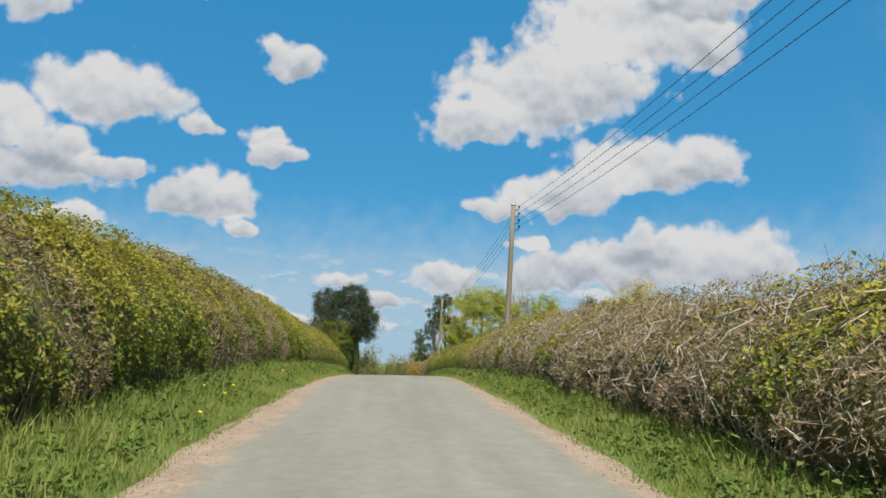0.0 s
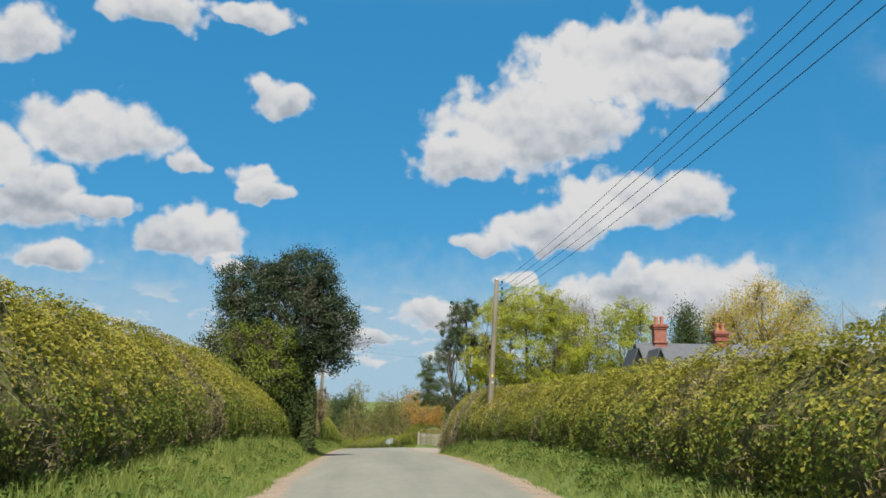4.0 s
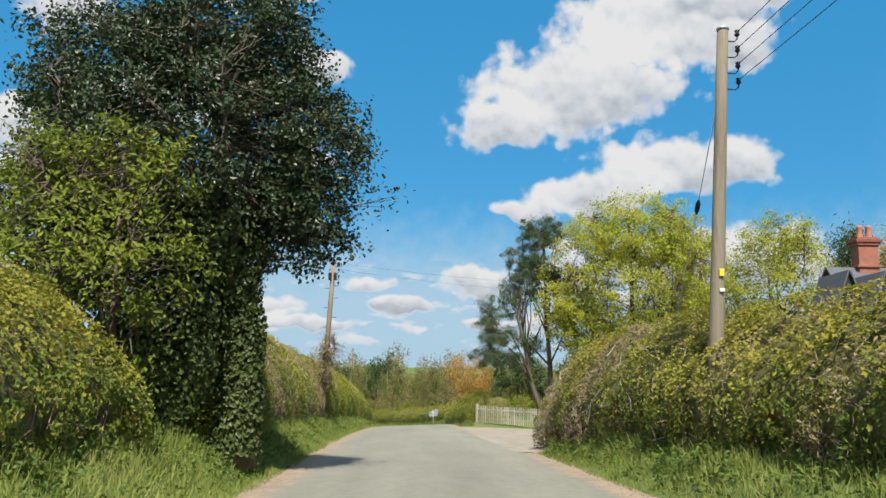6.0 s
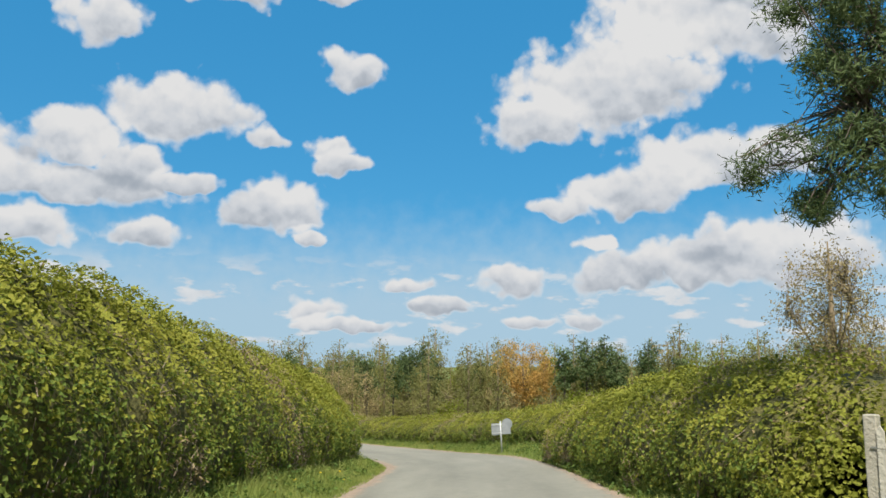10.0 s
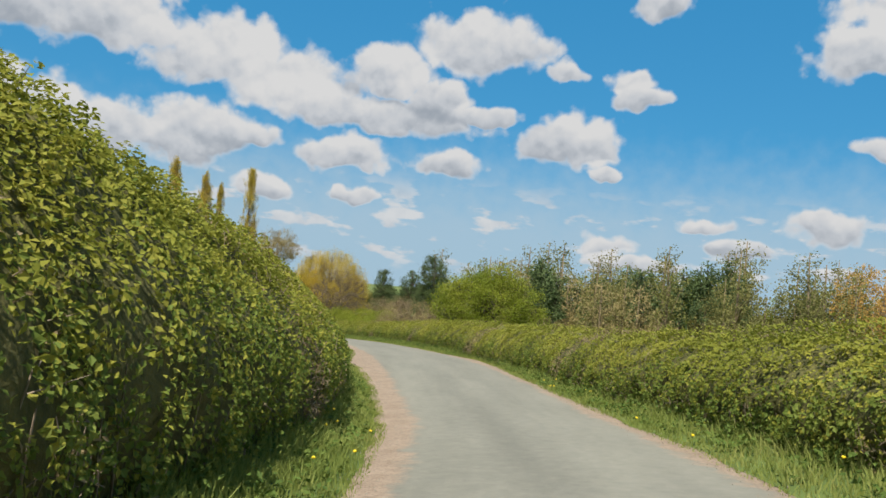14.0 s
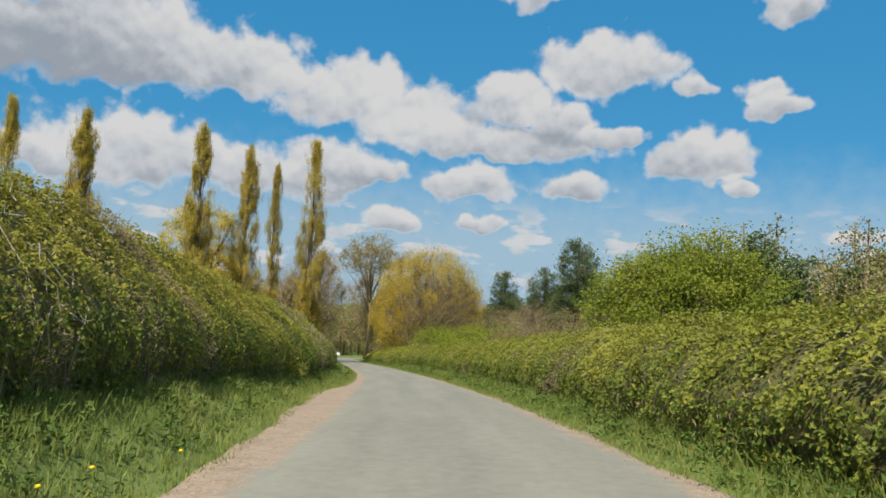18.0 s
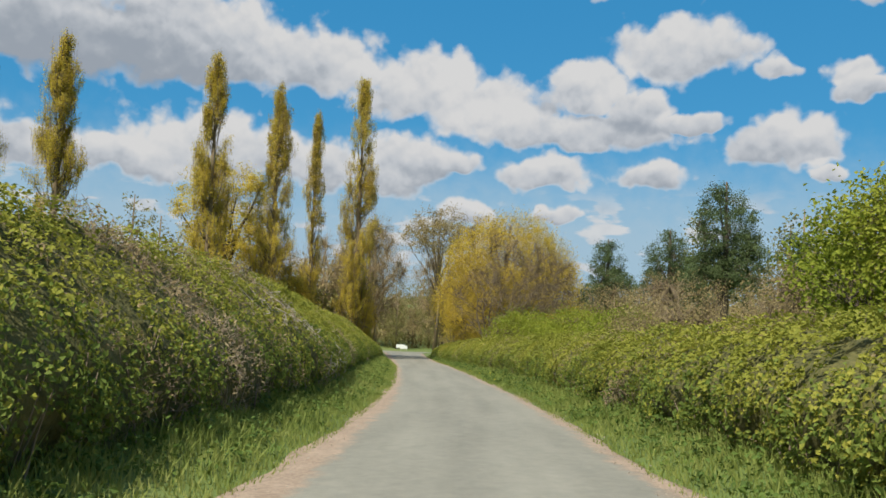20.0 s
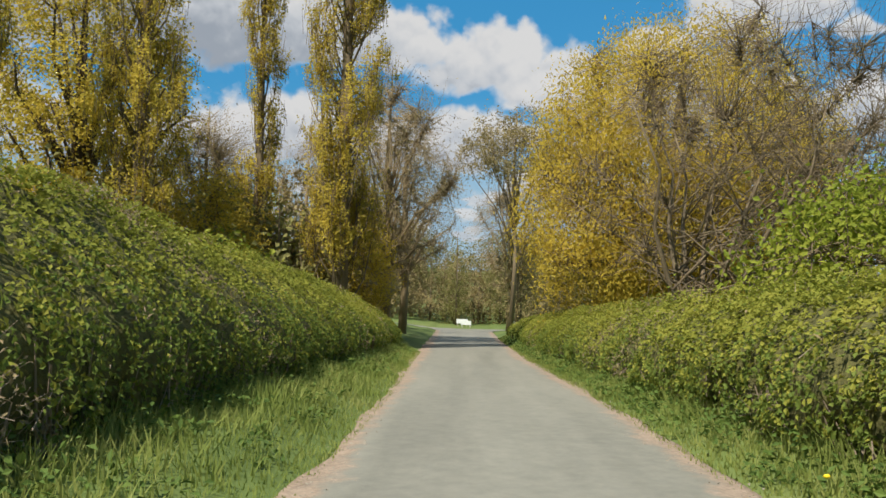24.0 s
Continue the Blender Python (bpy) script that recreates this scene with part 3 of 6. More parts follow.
def tube(bm, pts, radii, sides=7):
    """Tapered tube through pts."""
    rings = []
    for i, (p, r) in enumerate(zip(pts, radii)):
        a = Vector(pts[min(i + 1, len(pts) - 1)]) - Vector(pts[max(i - 1, 0)])
        a.normalize()
        u = a.cross(Vector((0.31, 0.95, 0.05))).normalized()
        w = a.cross(u)
        rings.append([bm.verts.new(Vector(p) + (u * math.cos(6.2832 * k / sides) + w * math.sin(6.2832 * k / sides)) * r) for k in range(sides)])
    for q, p in zip(rings, rings[1:]):
        for k in range(sides):
            bm.faces.new((q[k], q[(k + 1) % sides], p[(k + 1) % sides], p[k])).smooth = True
    bm.faces.new(rings[0][::-1]), bm.faces.new(rings[-1])


def box(bm, x0, y0, z0, x1, y1, z1, bevel=0.0):
    g = bmesh.ops.create_cube(bm, size=1.0)["verts"]
    bmesh.ops.transform(bm, matrix=Matrix.Translation(((x0 + x1) / 2, (y0 + y1) / 2, (z0 + z1) / 2)) @ Matrix.Diagonal((x1 - x0, y1 - y0, z1 - z0, 1)), verts=g)
    if bevel:
        es = list({e for v in g for e in v.link_edges})
        bmesh.ops.bevel(bm, geom=es, offset=bevel, segments=1, affect="EDGES")


# ---- ground, road, gravel edges ----
far_s = np.array([-1800, -1200, -800, -500, -320, -200, -130, -90])
s_all = np.concatenate([far_s, np.arange(-60, 345, 1.5), [352, 362, 375, 390, 410, 440, 480, 540, 620, 720, 850, 1050, 1350, 1800]])
d_half = np.array([14, 18, 23, 29, 36, 45, 57, 72, 92, 120, 160, 220, 310, 450, 650, 950, 1400, 2000])
d_all = np.concatenate([-d_half[::-1], -np.arange(11, 5.9, -1.0), np.arange(-5.5, 5.6, 0.25), np.arange(6, 11.1, 1.0), d_half])
P = place(s_all[:, None], d_all[None, :])
under = (d_all[None, :] > left_dirt(s_all)[:, None] + 0.05) & (d_all[None, :] < right_dirt(s_all)[:, None] - 0.05) & (s_all[:, None] < 334)
P[..., 2] -= np.where(under, 0.08, 0.0)
ground = tagged(new("ground", grid_mesh("ground", P, M["soil"])), "rough green grassland rolling away to distant fields", "ground", kind="structure")

s_road = np.arange(-60, 333, 0.5)
wob = 0.03 * np.sin(s_road * 1.3) + 0.04 * np.sin(s_road * 0.5 + 1)
ragged_l = 0.05 * np.sin(s_road * 2.1) * np.sin(s_road * 0.83 + 1) + 0.04 * np.sin(s_road * 0.9 + 2)
lo, hi = road_left(s_road) + wob, road_right(s_road) + wob[::-1]
out_l, out_r = left_dirt(s_road) - 0.12 + ragged_l, right_dirt(s_road) + 0.12 + ragged_l[::-1]
u_in, u_out = np.linspace(0, 1, 15), np.array([0.25, 0.5, 0.75, 0.95, 1.0])
D = np.concatenate([(lo[:, None] * (1 - u_out) + out_l[:, None] * u_out)[:, ::-1], lo[:, None] * (1 - u_in) + hi[:, None] * u_in, hi[:, None] * (1 - u_out) + out_r[:, None] * u_out], 1)
over = np.maximum(lo[:, None] - D, D - hi[:, None])
P = place(s_road[:, None], D)
across = (D - lo[:, None]) / (hi - lo)[:, None]
P[..., 2] += 0.016 + 0.02 * np.clip(1 - (2 * across - 1) ** 2, 0, 1)
P[:, [0, -1], 2] -= 0.09
road_me = grid_mesh("road", P, M["asphalt"])
corner = np.empty(len(road_me.loops), np.int32)
road_me.loops.foreach_get("vertex_index", corner)
for layer, first_co in (("lane", across), ("edge", over)):
    uv = road_me.uv_layers.new(name=layer)
    co = np.stack(np.broadcast_arrays(first_co, s_road[:, None]), -1).reshape(-1, 2)
    uv.data.foreach_set("uv", co[corner].astype(np.float32).ravel())
road = tagged(new("road", road_me), "narrow worn grey asphalt country lane with pinkish gravel edges", "road", kind="structure")

# the road that the lane meets at the foot of the hill
d_x = np.arange(-40, 40.5, 1.0)
P = place((330.0 + 0.02 * d_x + np.linspace(-2.6, 2.6, 7)[:, None]), d_x[None, :] + np.zeros((7, 1)))
P[..., 2] = np.maximum(P[..., 2], (lane_z(330.0) + 0.012 * np.abs(d_x))[None, :]) + 0.05
cross_me = grid_mesh("crossing_road", P, M["asphalt"])
uv = cross_me.uv_layers.new(name="lane")
co = np.stack(np.broadcast_arrays(np.linspace(0.2, 0.8, 7)[:, None], d_x[None, :]), -1).reshape(-1, 2)
corner = np.empty(len(cross_me.loops), np.int32)
cross_me.loops.foreach_get("vertex_index", corner)
uv.data.foreach_set("uv", co[corner].astype(np.float32).ravel())
edge_uv = cross_me.uv_layers.new(name="edge")
edge_uv.data.foreach_set("uv", np.full(2 * len(cross_me.loops), -1.0, np.float32))
tagged(new("crossing_road", cross_me), "pale asphalt road crossing at the foot of the hill", "road", kind="structure")


s = np.arange(80.5, 104.0, 0.5)
u = np.linspace(0, 1, 16)
reach = table(s, (80, 2.9), (82, 4.5), (84, 7.0), (99, 7.0), (101, 6.6), (103.5, 3.0))
P = place(s[:, None], (road_right(s) - 0.1)[:, None] * (1 - u) + reach[:, None] * u)
P[..., 2] += 0.018 + 0.012 * np.sin(np.pi * u)
tagged(new("forecourt", grid_mesh("forecourt", P, M["gravel"])), "pale gravel forecourt before a picket fence", "gravel", kind="structure")


# ---- hedges ----
def hedge(side, s0, s1, height, face, width, brown, label, density=800, tangles=(), leaf_mat="hedge_leaf"):
    """A clipped hedge along the lane: dark core, leaves and cut twigs over its face and top."""
    sg = -1 if side == "left" else 1
    step = 0.35
    slope = (lambda q: table(q, (60, 0.95), (120, 0.95), (136, 1.15), (155, 1.5))) if side == "left" else (lambda q: 0.85 + 0 * q)
    s = np.arange(s0, s1 + 0.01, step)
    mid = (s0 + s1) / 2
    c = place(mid, sg * face(mid))
    ob = thing("hedge", *c, label, "hedge", "hedges along the lane")

    def shell(si, u, depth):
        """Point on the hedge: u 0 at the foot of the face, 0.62 at its shoulder, 1 at the back of the top."""
        H = height(si) * smooth(si, s0 - 0.3, s0 + 1.0) ** 0.35 * smooth(si, s1 + 0.3, s1 - 1.0) ** 0.35
        H = H + 0.03 * np.sin(si * 1.1 + 2) + 0.02 * np.sin(si * 2.7)
        W = width + 0 * si
        f = face(si)
        lump = 0.07 * np.sin(si * 1.7 + 4 * u) * np.cos(si * 0.63 + u * 5) + 0.035 * np.sin(si * 4.3 + 9 * u)
        un = np.clip(u / 0.62, 0, 1)
        top = np.clip((u - 0.62) / 0.38, 0, 1)
        lean = 0.12 * un + slope(si) * smooth(un, 0.56 - 0.20 * slope(si), 1.12)
        under = 0.16 * (1 - smooth(un, 0.0, 0.25))
        d = f + lean + under - lump + depth + top * W
        z = (H + 0.15 + 0.36 * (slope(si) - 0.68)) * (un * 0.93 + 0.07 * np.sin(un * 1.57)) + 0.14 * np.sin(top * 3.1416) - 0.10 * (top == 1) - depth * np.where(u > 0.62, 0.9, 0.0) - depth * 0.3
        z = z - 0.10 * smooth(un, 0.8, 1.0) * (1 - top)
        p = place(si, sg * d)
        gz = place(si, sg * np.minimum(d, f + 0.4))[..., 2]
        p[..., 2] = gz + z
        return p

    # core: one lumpy olive-brown sheet that backs the gaps between the leaves
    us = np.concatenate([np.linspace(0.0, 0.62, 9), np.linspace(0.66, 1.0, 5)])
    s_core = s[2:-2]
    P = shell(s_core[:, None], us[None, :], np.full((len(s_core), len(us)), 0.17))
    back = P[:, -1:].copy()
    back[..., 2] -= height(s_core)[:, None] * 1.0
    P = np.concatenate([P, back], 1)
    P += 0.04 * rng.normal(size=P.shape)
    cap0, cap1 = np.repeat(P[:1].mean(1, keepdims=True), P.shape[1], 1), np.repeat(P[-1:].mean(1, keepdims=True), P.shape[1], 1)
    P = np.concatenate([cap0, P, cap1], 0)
    hang("core", grid_mesh("core", P - c, M["hedge_core"]), ob, "dark olive-brown sheet behind the leaves", )
    # leaves and twigs
    area = (s1 - s0) * (float(np.mean(height(s))) + width * 0.9)
    n = int(area * density)
    # leaves grow in sprays: each has its own place, depth and tilt
    per = 13
    n = n // per * per
    si = np.repeat(rng.uniform(s0, s1, n // per), per) + rng.normal(0, 0.065, n)
    si = np.clip(si, s0, s1)
    u = np.clip(np.repeat(rng.uniform(0, 1, n // per) ** 0.92, per) + rng.normal(0, 0.022, n), 0, 1)
    depth = np.repeat(rng.uniform(-0.10, 0.12, n // per), per) + rng.uniform(-0.03, 0.04, n)
    tilt = np.repeat(rng.normal(0, 0.36, (n // per, 3)), per, 0)
    patch = 0.5 + 0.32 * np.sin(si * 0.55 + 1.7 * sg) * np.cos(si * 0.21 + u * 2.2) + 0.25 * np.sin(si * 1.9 + u * 6) + 0.15 * rng.normal(size=n)
    low = 1 - smooth(u, 0.02, 0.22)
    is_twig = patch < (brown(si) + 0.15 * low) * 1.0
    keep = rng.uniform(size=n) > np.maximum(low * 0.15, 0.86 * smooth(u, 0.70, 0.80))
    p = shell(si, u, depth) - c
    tx, ty = lane_dir(si)
    out = np.stack([-sg * ty, sg * tx, np.zeros(n)], -1)
    topness = (0.6 * smooth(u, 0.18, 0.45) + 0.4 * smooth(u, 0.56, 0.66))[:, None]
    facing = out * (1 - topness) + np.array([0, 0, 1.0]) * (0.35 + topness) + tilt
    lv = keep & ~is_twig
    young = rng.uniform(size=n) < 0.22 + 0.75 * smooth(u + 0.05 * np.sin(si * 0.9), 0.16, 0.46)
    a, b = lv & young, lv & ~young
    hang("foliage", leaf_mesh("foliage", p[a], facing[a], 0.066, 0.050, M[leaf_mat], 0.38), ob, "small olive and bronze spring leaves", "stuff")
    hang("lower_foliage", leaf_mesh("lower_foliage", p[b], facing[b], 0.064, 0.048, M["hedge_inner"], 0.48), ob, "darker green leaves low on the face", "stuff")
    tw = np.where(keep & is_twig)[0]
    dry = tw[rng.uniform(size=len(tw)) < 0.55]
    if len(dry):
        hang("dry_foliage", leaf_mesh("dry_foliage", p[dry], facing[dry], 0.07, 0.03, M["dry_leaf"], 0.8), ob, "dry brown leaves and cut ends", "stuff")
    tw = tw[rng.uniform(size=len(tw)) < 0.30]
    if len(tw):
        way = facing[tw] * 0.5 + rand_unit(len(tw)) * 0.9 + np.array([0, 0, 0.25])
        way /= np.linalg.norm(way, axis=1)[:, None]
        ln = (0.06 + 0.24 * rng.uniform(0, 1, len(tw)) ** 2)[:, None]
        hang("brushwood", stick_mesh("brushwood", p[tw] - way * ln * 0.6, p[tw] + way * ln * 0.4, rng.uniform(0.003, 0.0065, len(tw)), rng.uniform(0.0015, 0.0035, len(tw)), M["twig"]), ob, "cut greyish-brown twigs", "stuff")
    for t0, t1, count, u0, u1 in tangles:
        st, ut = rng.uniform(t0, t1, count), rng.uniform(u0, u1, count)
        a = shell(st, ut, np.full(count, -0.02)) - c
        b = shell(st + rng.normal(0, 0.27, count), np.clip(ut + rng.normal(0, 0.09, count), 0.05, 0.9), rng.uniform(-0.14, 0.05, count)) - c
        m = (a + b) / 2 + rng.normal(0, 0.07, (count, 3))
        r = rng.uniform(0.005, 0.014, count)
        hang("branch_tangle", stick_mesh("branch_tangle", np.concatenate([a, m]), np.concatenate([m, b]), np.r_[r, r * 0.8], np.r_[r * 0.8, r * 0.35], M["pale_twig"]), ob, "tangle of bare pale branches", "stuff")
    # leafy ends
    for end, way_s in ((s0, 1), (s1, -1)):
        k = 2600
        se = end + way_s * np.abs(rng.normal(0.25, 0.25, k))
        pe = shell(se, rng.uniform(0.03, 0.62, k), rng.uniform(0.0, width + 0.6, k)) - c
        te = lane_dir(end)
        hang("end_foliage", leaf_mesh("end_foliage", pe, np.tile([-way_s * float(te[0]), -way_s * float(te[1]), 0.4], (k, 1)), 0.066, 0.05, M[leaf_mat], 0.6), ob, "leafy end of the hedge", "stuff")
    # sprigs standing over the clipped top and stems at the foot
    k = int((s1 - s0) * 4)
    a = shell(rng.uniform(s0 + 0.5, s1 - 0.5, k), rng.uniform(0.55, 1, k), np.zeros(k)) - c
    hang("sprig", stick_mesh("sprigs", a, a + np.stack([rng.normal(0, 0.06, k), rng.normal(0, 0.06, k), rng.uniform(0.04, 0.15, k)], -1), 0.005, 0.002, M["twig"]), ob, "thin shoots over the clipped top", "stuff")
    k = int((s1 - s0) * 5)
    sa = rng.uniform(s0 + 0.3, s1 - 0.3, k)
    a = shell(sa, np.zeros(k), rng.uniform(0.0, 0.15, k)) - c
    b = shell(sa + rng.normal(0, 0.15, k), rng.uniform(0.08, 0.24, k), rng.uniform(0.04, 0.14, k)) - c
    hang("undergrowth", stick_mesh("undergrowth", a, b, rng.uniform(0.008, 0.02, k), 0.006, M["twig"]), ob, "bare stems at the foot", "stuff")
    return ob


def tall(*pairs):
    return lambda s: table(s, *pairs)


def bare(*pairs):
    return lambda s: table(s, *pairs)


hedge("left", -12, 70.6, tall((0, 2.02), (40, 1.92), (52, 2.08), (62, 2.08), (66, 1.7)), tall((0, 2.9), (30, 3.05), (46, 3.55), (62, 3.55), (70, 3.25)), 1.3,
      bare((0, 0.42), (6, 0.32), (22, 0.42), (30, 0.16), (48, 0.3), (56, 0.15), (66, 0.1)), "long clipped hawthorn hedge on a grassy bank, olive with brown patches")
hedge("left", 73.5, 166, tall((74, 1.7), (78, 2.1), (84, 2.2), (90, 2.2), (104, 2.25), (114, 2.3), (122, 2.3), (128, 2.4), (132, 2.55), (140, 2.65), (144, 2.45), (151, 2.2), (158, 2.1), (166, 2.05)), tall((74, 3.0), (80, 3.35), (90, 3.35), (100, 3.25), (112, 3.2), (122, 3.0), (131, 2.5), (140, 2.1), (150, 2.05), (158, 2.6), (166, 3.4)), 1.4,
      bare((74, 0.12), (82, 0.5), (92, 0.45), (95, 0.08), (128, 0.05), (131, 0.12), (134, 0.22), (137, 0.1), (141, 0.05), (166, 0.06)), "tall clipped green hedge on the bend with bare patches", tangles=[(130, 135.2, 130, 0.05, 0.5), (84, 90, 60, 0.4, 0.7)], leaf_mat="hedge_green")
hedge("left", 166.2, 200, tall((166, 2.05), (176, 2.25), (190, 2.3), (200, 2.05)), tall((166, 3.4), (176, 3.65), (192, 3.6), (200, 3.1)), 1.3,
      bare((166, 0.1), (171, 0.12), (172, 0.4), (176, 0.3), (178, 0.1), (190, 0.14), (200, 0.12)), "tall loosely clipped hedge with tangles of grey twigs", tangles=[(172, 176, 75, 0.15, 0.5), (167, 169, 20, 0.2, 0.5), (182, 185, 25, 0.2, 0.5)])
hedge("left", 200.2, 268, tall((200, 2.0), (214, 2.0), (230, 1.85), (244, 1.95), (256, 1.6), (268, 1.3)), tall((200, 2.9), (215, 2.65), (230, 2.95), (245, 2.75), (256, 2.5), (268, 2.5)), 1.2,
      bare((200, 0.1), (207, 0.25), (211, 0.40), (215, 0.25), (218, 0.06), (268, 0.03)), "clipped leafy hedge whose road side lies in shadow", tangles=[(210.5, 215, 75, 0.3, 0.7), (214, 220, 60, 0.0, 0.25)], leaf_mat="hedge_green")
hedge("right", -12, 82.5, tall((0, 1.6), (12, 1.37), (40, 1.5), (52, 1.64), (64, 1.66), (70, 1.78), (76, 2.08), (82.5, 2.15)), tall((0, 3.05), (30, 3.25), (42, 3.75), (56, 4.25), (66, 4.25), (75, 3.85), (82.5, 3.35)), 1.3,
      bare((-12, 0.74), (20, 0.70), (34, 0.4), (44, 0.14), (60, 0.06), (70, 0.1), (75, 0.42), (81, 0.55)), "clipped hedge of pale cut twigs turning to olive leaves", tangles=[(-2, 24, 620, 0.02, 0.6), (72, 77, 40, 0.05, 0.5), (80, 82, 14, 0.2, 0.6)])
hedge("right", 106.0, 122, tall((106, 1.3), (112, 1.6), (122, 1.4)), tall((104, 3.0), (112, 2.6), (122, 2.55)), 1.5,
      bare((105, 0.1), (120, 0.12)), "rounded yellow-green hedge beside the picket fence", leaf_mat="hedge_green")
hedge("right", 127, 296, tall((127, 1.3), (135, 1.25), (145, 1.25), (158, 1.15), (172, 1.35), (188, 1.35), (205, 1.25), (225, 1.25), (245, 1.3), (265, 1.2), (296, 1.0)), tall((127, 4.0), (140, 3.75), (158, 3.4), (172, 3.5), (190, 3.2), (215, 2.9), (229, 3.1), (245, 2.85), (262, 2.6), (296, 3.2)), 1.2,
      bare((127, 0.03), (160, 0.06), (168, 0.12), (174, 0.05), (225, 0.05), (296, 0.02)), "low clipped olive hedge round the outside of the bend", leaf_mat="hedge_green")


# ---- verges: grass blades ----
def verge(name, s0, s1, inner, outer, density, tallness, label):
    width = float(np.mean(np.abs(outer(np.arange(s0, s1, 1.0)) - inner(np.arange(s0, s1, 1.0)))))
    n = int((s1 - s0) * width * density)
    s, u = rng.uniform(s0, s1, n), rng.uniform(0, 1, n)
    d = inner(s) * (1 - u) + outer(s) * u
    p = place(s, d)
    clump = 0.5 + 0.5 * np.sin(s * 2.1 + 3 * u) * np.cos(s * 0.7 + 7 * u)
    h = tallness * (0.15 + 0.85 * u ** 0.8) * (0.6 + 0.7 * clump) * rng.uniform(0.5, 1.3, n)
    ang = rng.uniform(0, 6.2832, n)
    w = rng.uniform(0.008, 0.016, n)
    side = np.stack([np.cos(ang), np.sin(ang), 0 * ang], -1) * w[:, None]
    tip = p + np.stack([rng.normal(0, 0.4, n) * h, rng.normal(0, 0.4, n) * h, h], -1)
    v = np.stack([p - side, p + side, tip], 1).reshape(-1, 3)
    v[:, 2] -= np.tile([0.02, 0.02, 0], n)
    tagged(new(name, mesh_from(name, v, np.arange(3 * n).reshape(n, 3), M["grass"])), label, "grass", kind="stuff")


def hedge_foot_left(s):
    return -table(s, (0, 3.1), (30, 3.25), (46, 3.8), (62, 3.8), (70, 3.45), (80, 3.6), (90, 3.6), (100, 3.5), (112, 3.45), (122, 3.25), (131, 2.75), (140, 2.35), (150, 2.3), (158, 2.9), (166, 3.7), (176, 3.95), (192, 3.9), (200, 3.4), (215, 2.95), (230, 3.25), (245, 3.05), (268, 2.8))


def hedge_foot_right(s):
    return table(s, (0, 3.3), (30, 3.5), (42, 4.0), (56, 4.5), (66, 4.5), (75, 4.1), (81, 3.6), (105, 3.3), (112, 2.9), (121, 2.9), (127, 4.2), (140, 4.0), (158, 3.65), (172, 3.75), (190, 3.45), (215, 3.1), (245, 3.2), (262, 2.9), (296, 3.4))


verge("grass_verge", -3, 268, lambda s: 0.15 * road_left(s) + 0.85 * left_dirt(s), hedge_foot_left, 480, 0.26, "long green grass on the bank below the hedge")
verge("grass_verge", -3, 80.5, lambda s: 0.15 * road_right(s) + 0.85 * right_dirt(s), hedge_foot_right, 480, 0.24, "rough green grass at the foot of the hedge")
verge("grass_verge", 104, 296, lambda s: 0.15 * road_right(s) + 0.85 * right_dirt(s), hedge_foot_right, 480, 0.24, "rough green grass at the foot of the hedge")


# ---- broad-leaved weeds among the verge grass, loose stones along the asphalt ----
def weeds(s0, s1, outer, side, count, label):
    s = rng.uniform(s0, s1, count)
    u = rng.uniform(0.25, 1.0, count)
    inner = left_dirt(s) if side < 0 else right_dirt(s)
    base = place(s, inner * (1 - u) + outer(s) * u)
    per = 16
    hgt = np.repeat(rng.uniform(0.10, 0.32, count) * (0.5 + 0.6 * u), per)
    pts = np.repeat(base, per, 0) + np.stack([rng.normal(0, 0.10, count * per), rng.normal(0, 0.10, count * per), hgt * rng.uniform(0.1, 1.0, count * per)], -1)
    me = leaf_mesh("weeds", pts, np.tile([0, 0, 1.0], (len(pts), 1)), 0.085, 0.05, M["ivy_leaf"], 0.6)
    tagged(new("verge_weeds", me), label, "weeds", kind="stuff")


weeds(-3, 268, hedge_foot_left, -1, 2000, "low broad-leaved weeds in the bank's grass")
weeds(-3, 80, hedge_foot_right, 1, 800, "low broad-leaved weeds at the hedge foot")
weeds(104, 290, hedge_foot_right, 1, 1500, "low broad-leaved weeds at the hedge foot")


def stones(edge, s0, s1, count, label):
    s = rng.uniform(s0, s1, count)
    p = place(s, edge(s) + rng.normal(0, 0.16, count))
    p[:, 2] += 0.018
    r = rng.uniform(0.005, 0.014, count)[:, None]
    tet = np.array([[1, 1, 1], [-1, -1, 1], [-1, 1, -1], [1, -1, -1]]) * 0.7
    v = (p[:, None, :] + (tet[None] + rng.normal(0, 0.25, (count, 4, 3))) * r[:, None, :]).reshape(-1, 3)
    f = (np.arange(count)[:, None, None] * 4 + np.array([[0, 1, 2], [0, 3, 1], [0, 2, 3], [1, 3, 2]])[None]).reshape(-1, 3)
    tagged(new("loose_stones", mesh_from("loose_stones", v, f, M["gravel"])), label, "stones", kind="stuff")


stones(lambda s: (road_left(s) + left_dirt(s)) / 2, -2, 270, 4000, "loose stones on the gravel edge")
stones(lambda s: (road_right(s) + right_dirt(s)) / 2, -2, 270, 4000, "loose stones on the gravel edge")


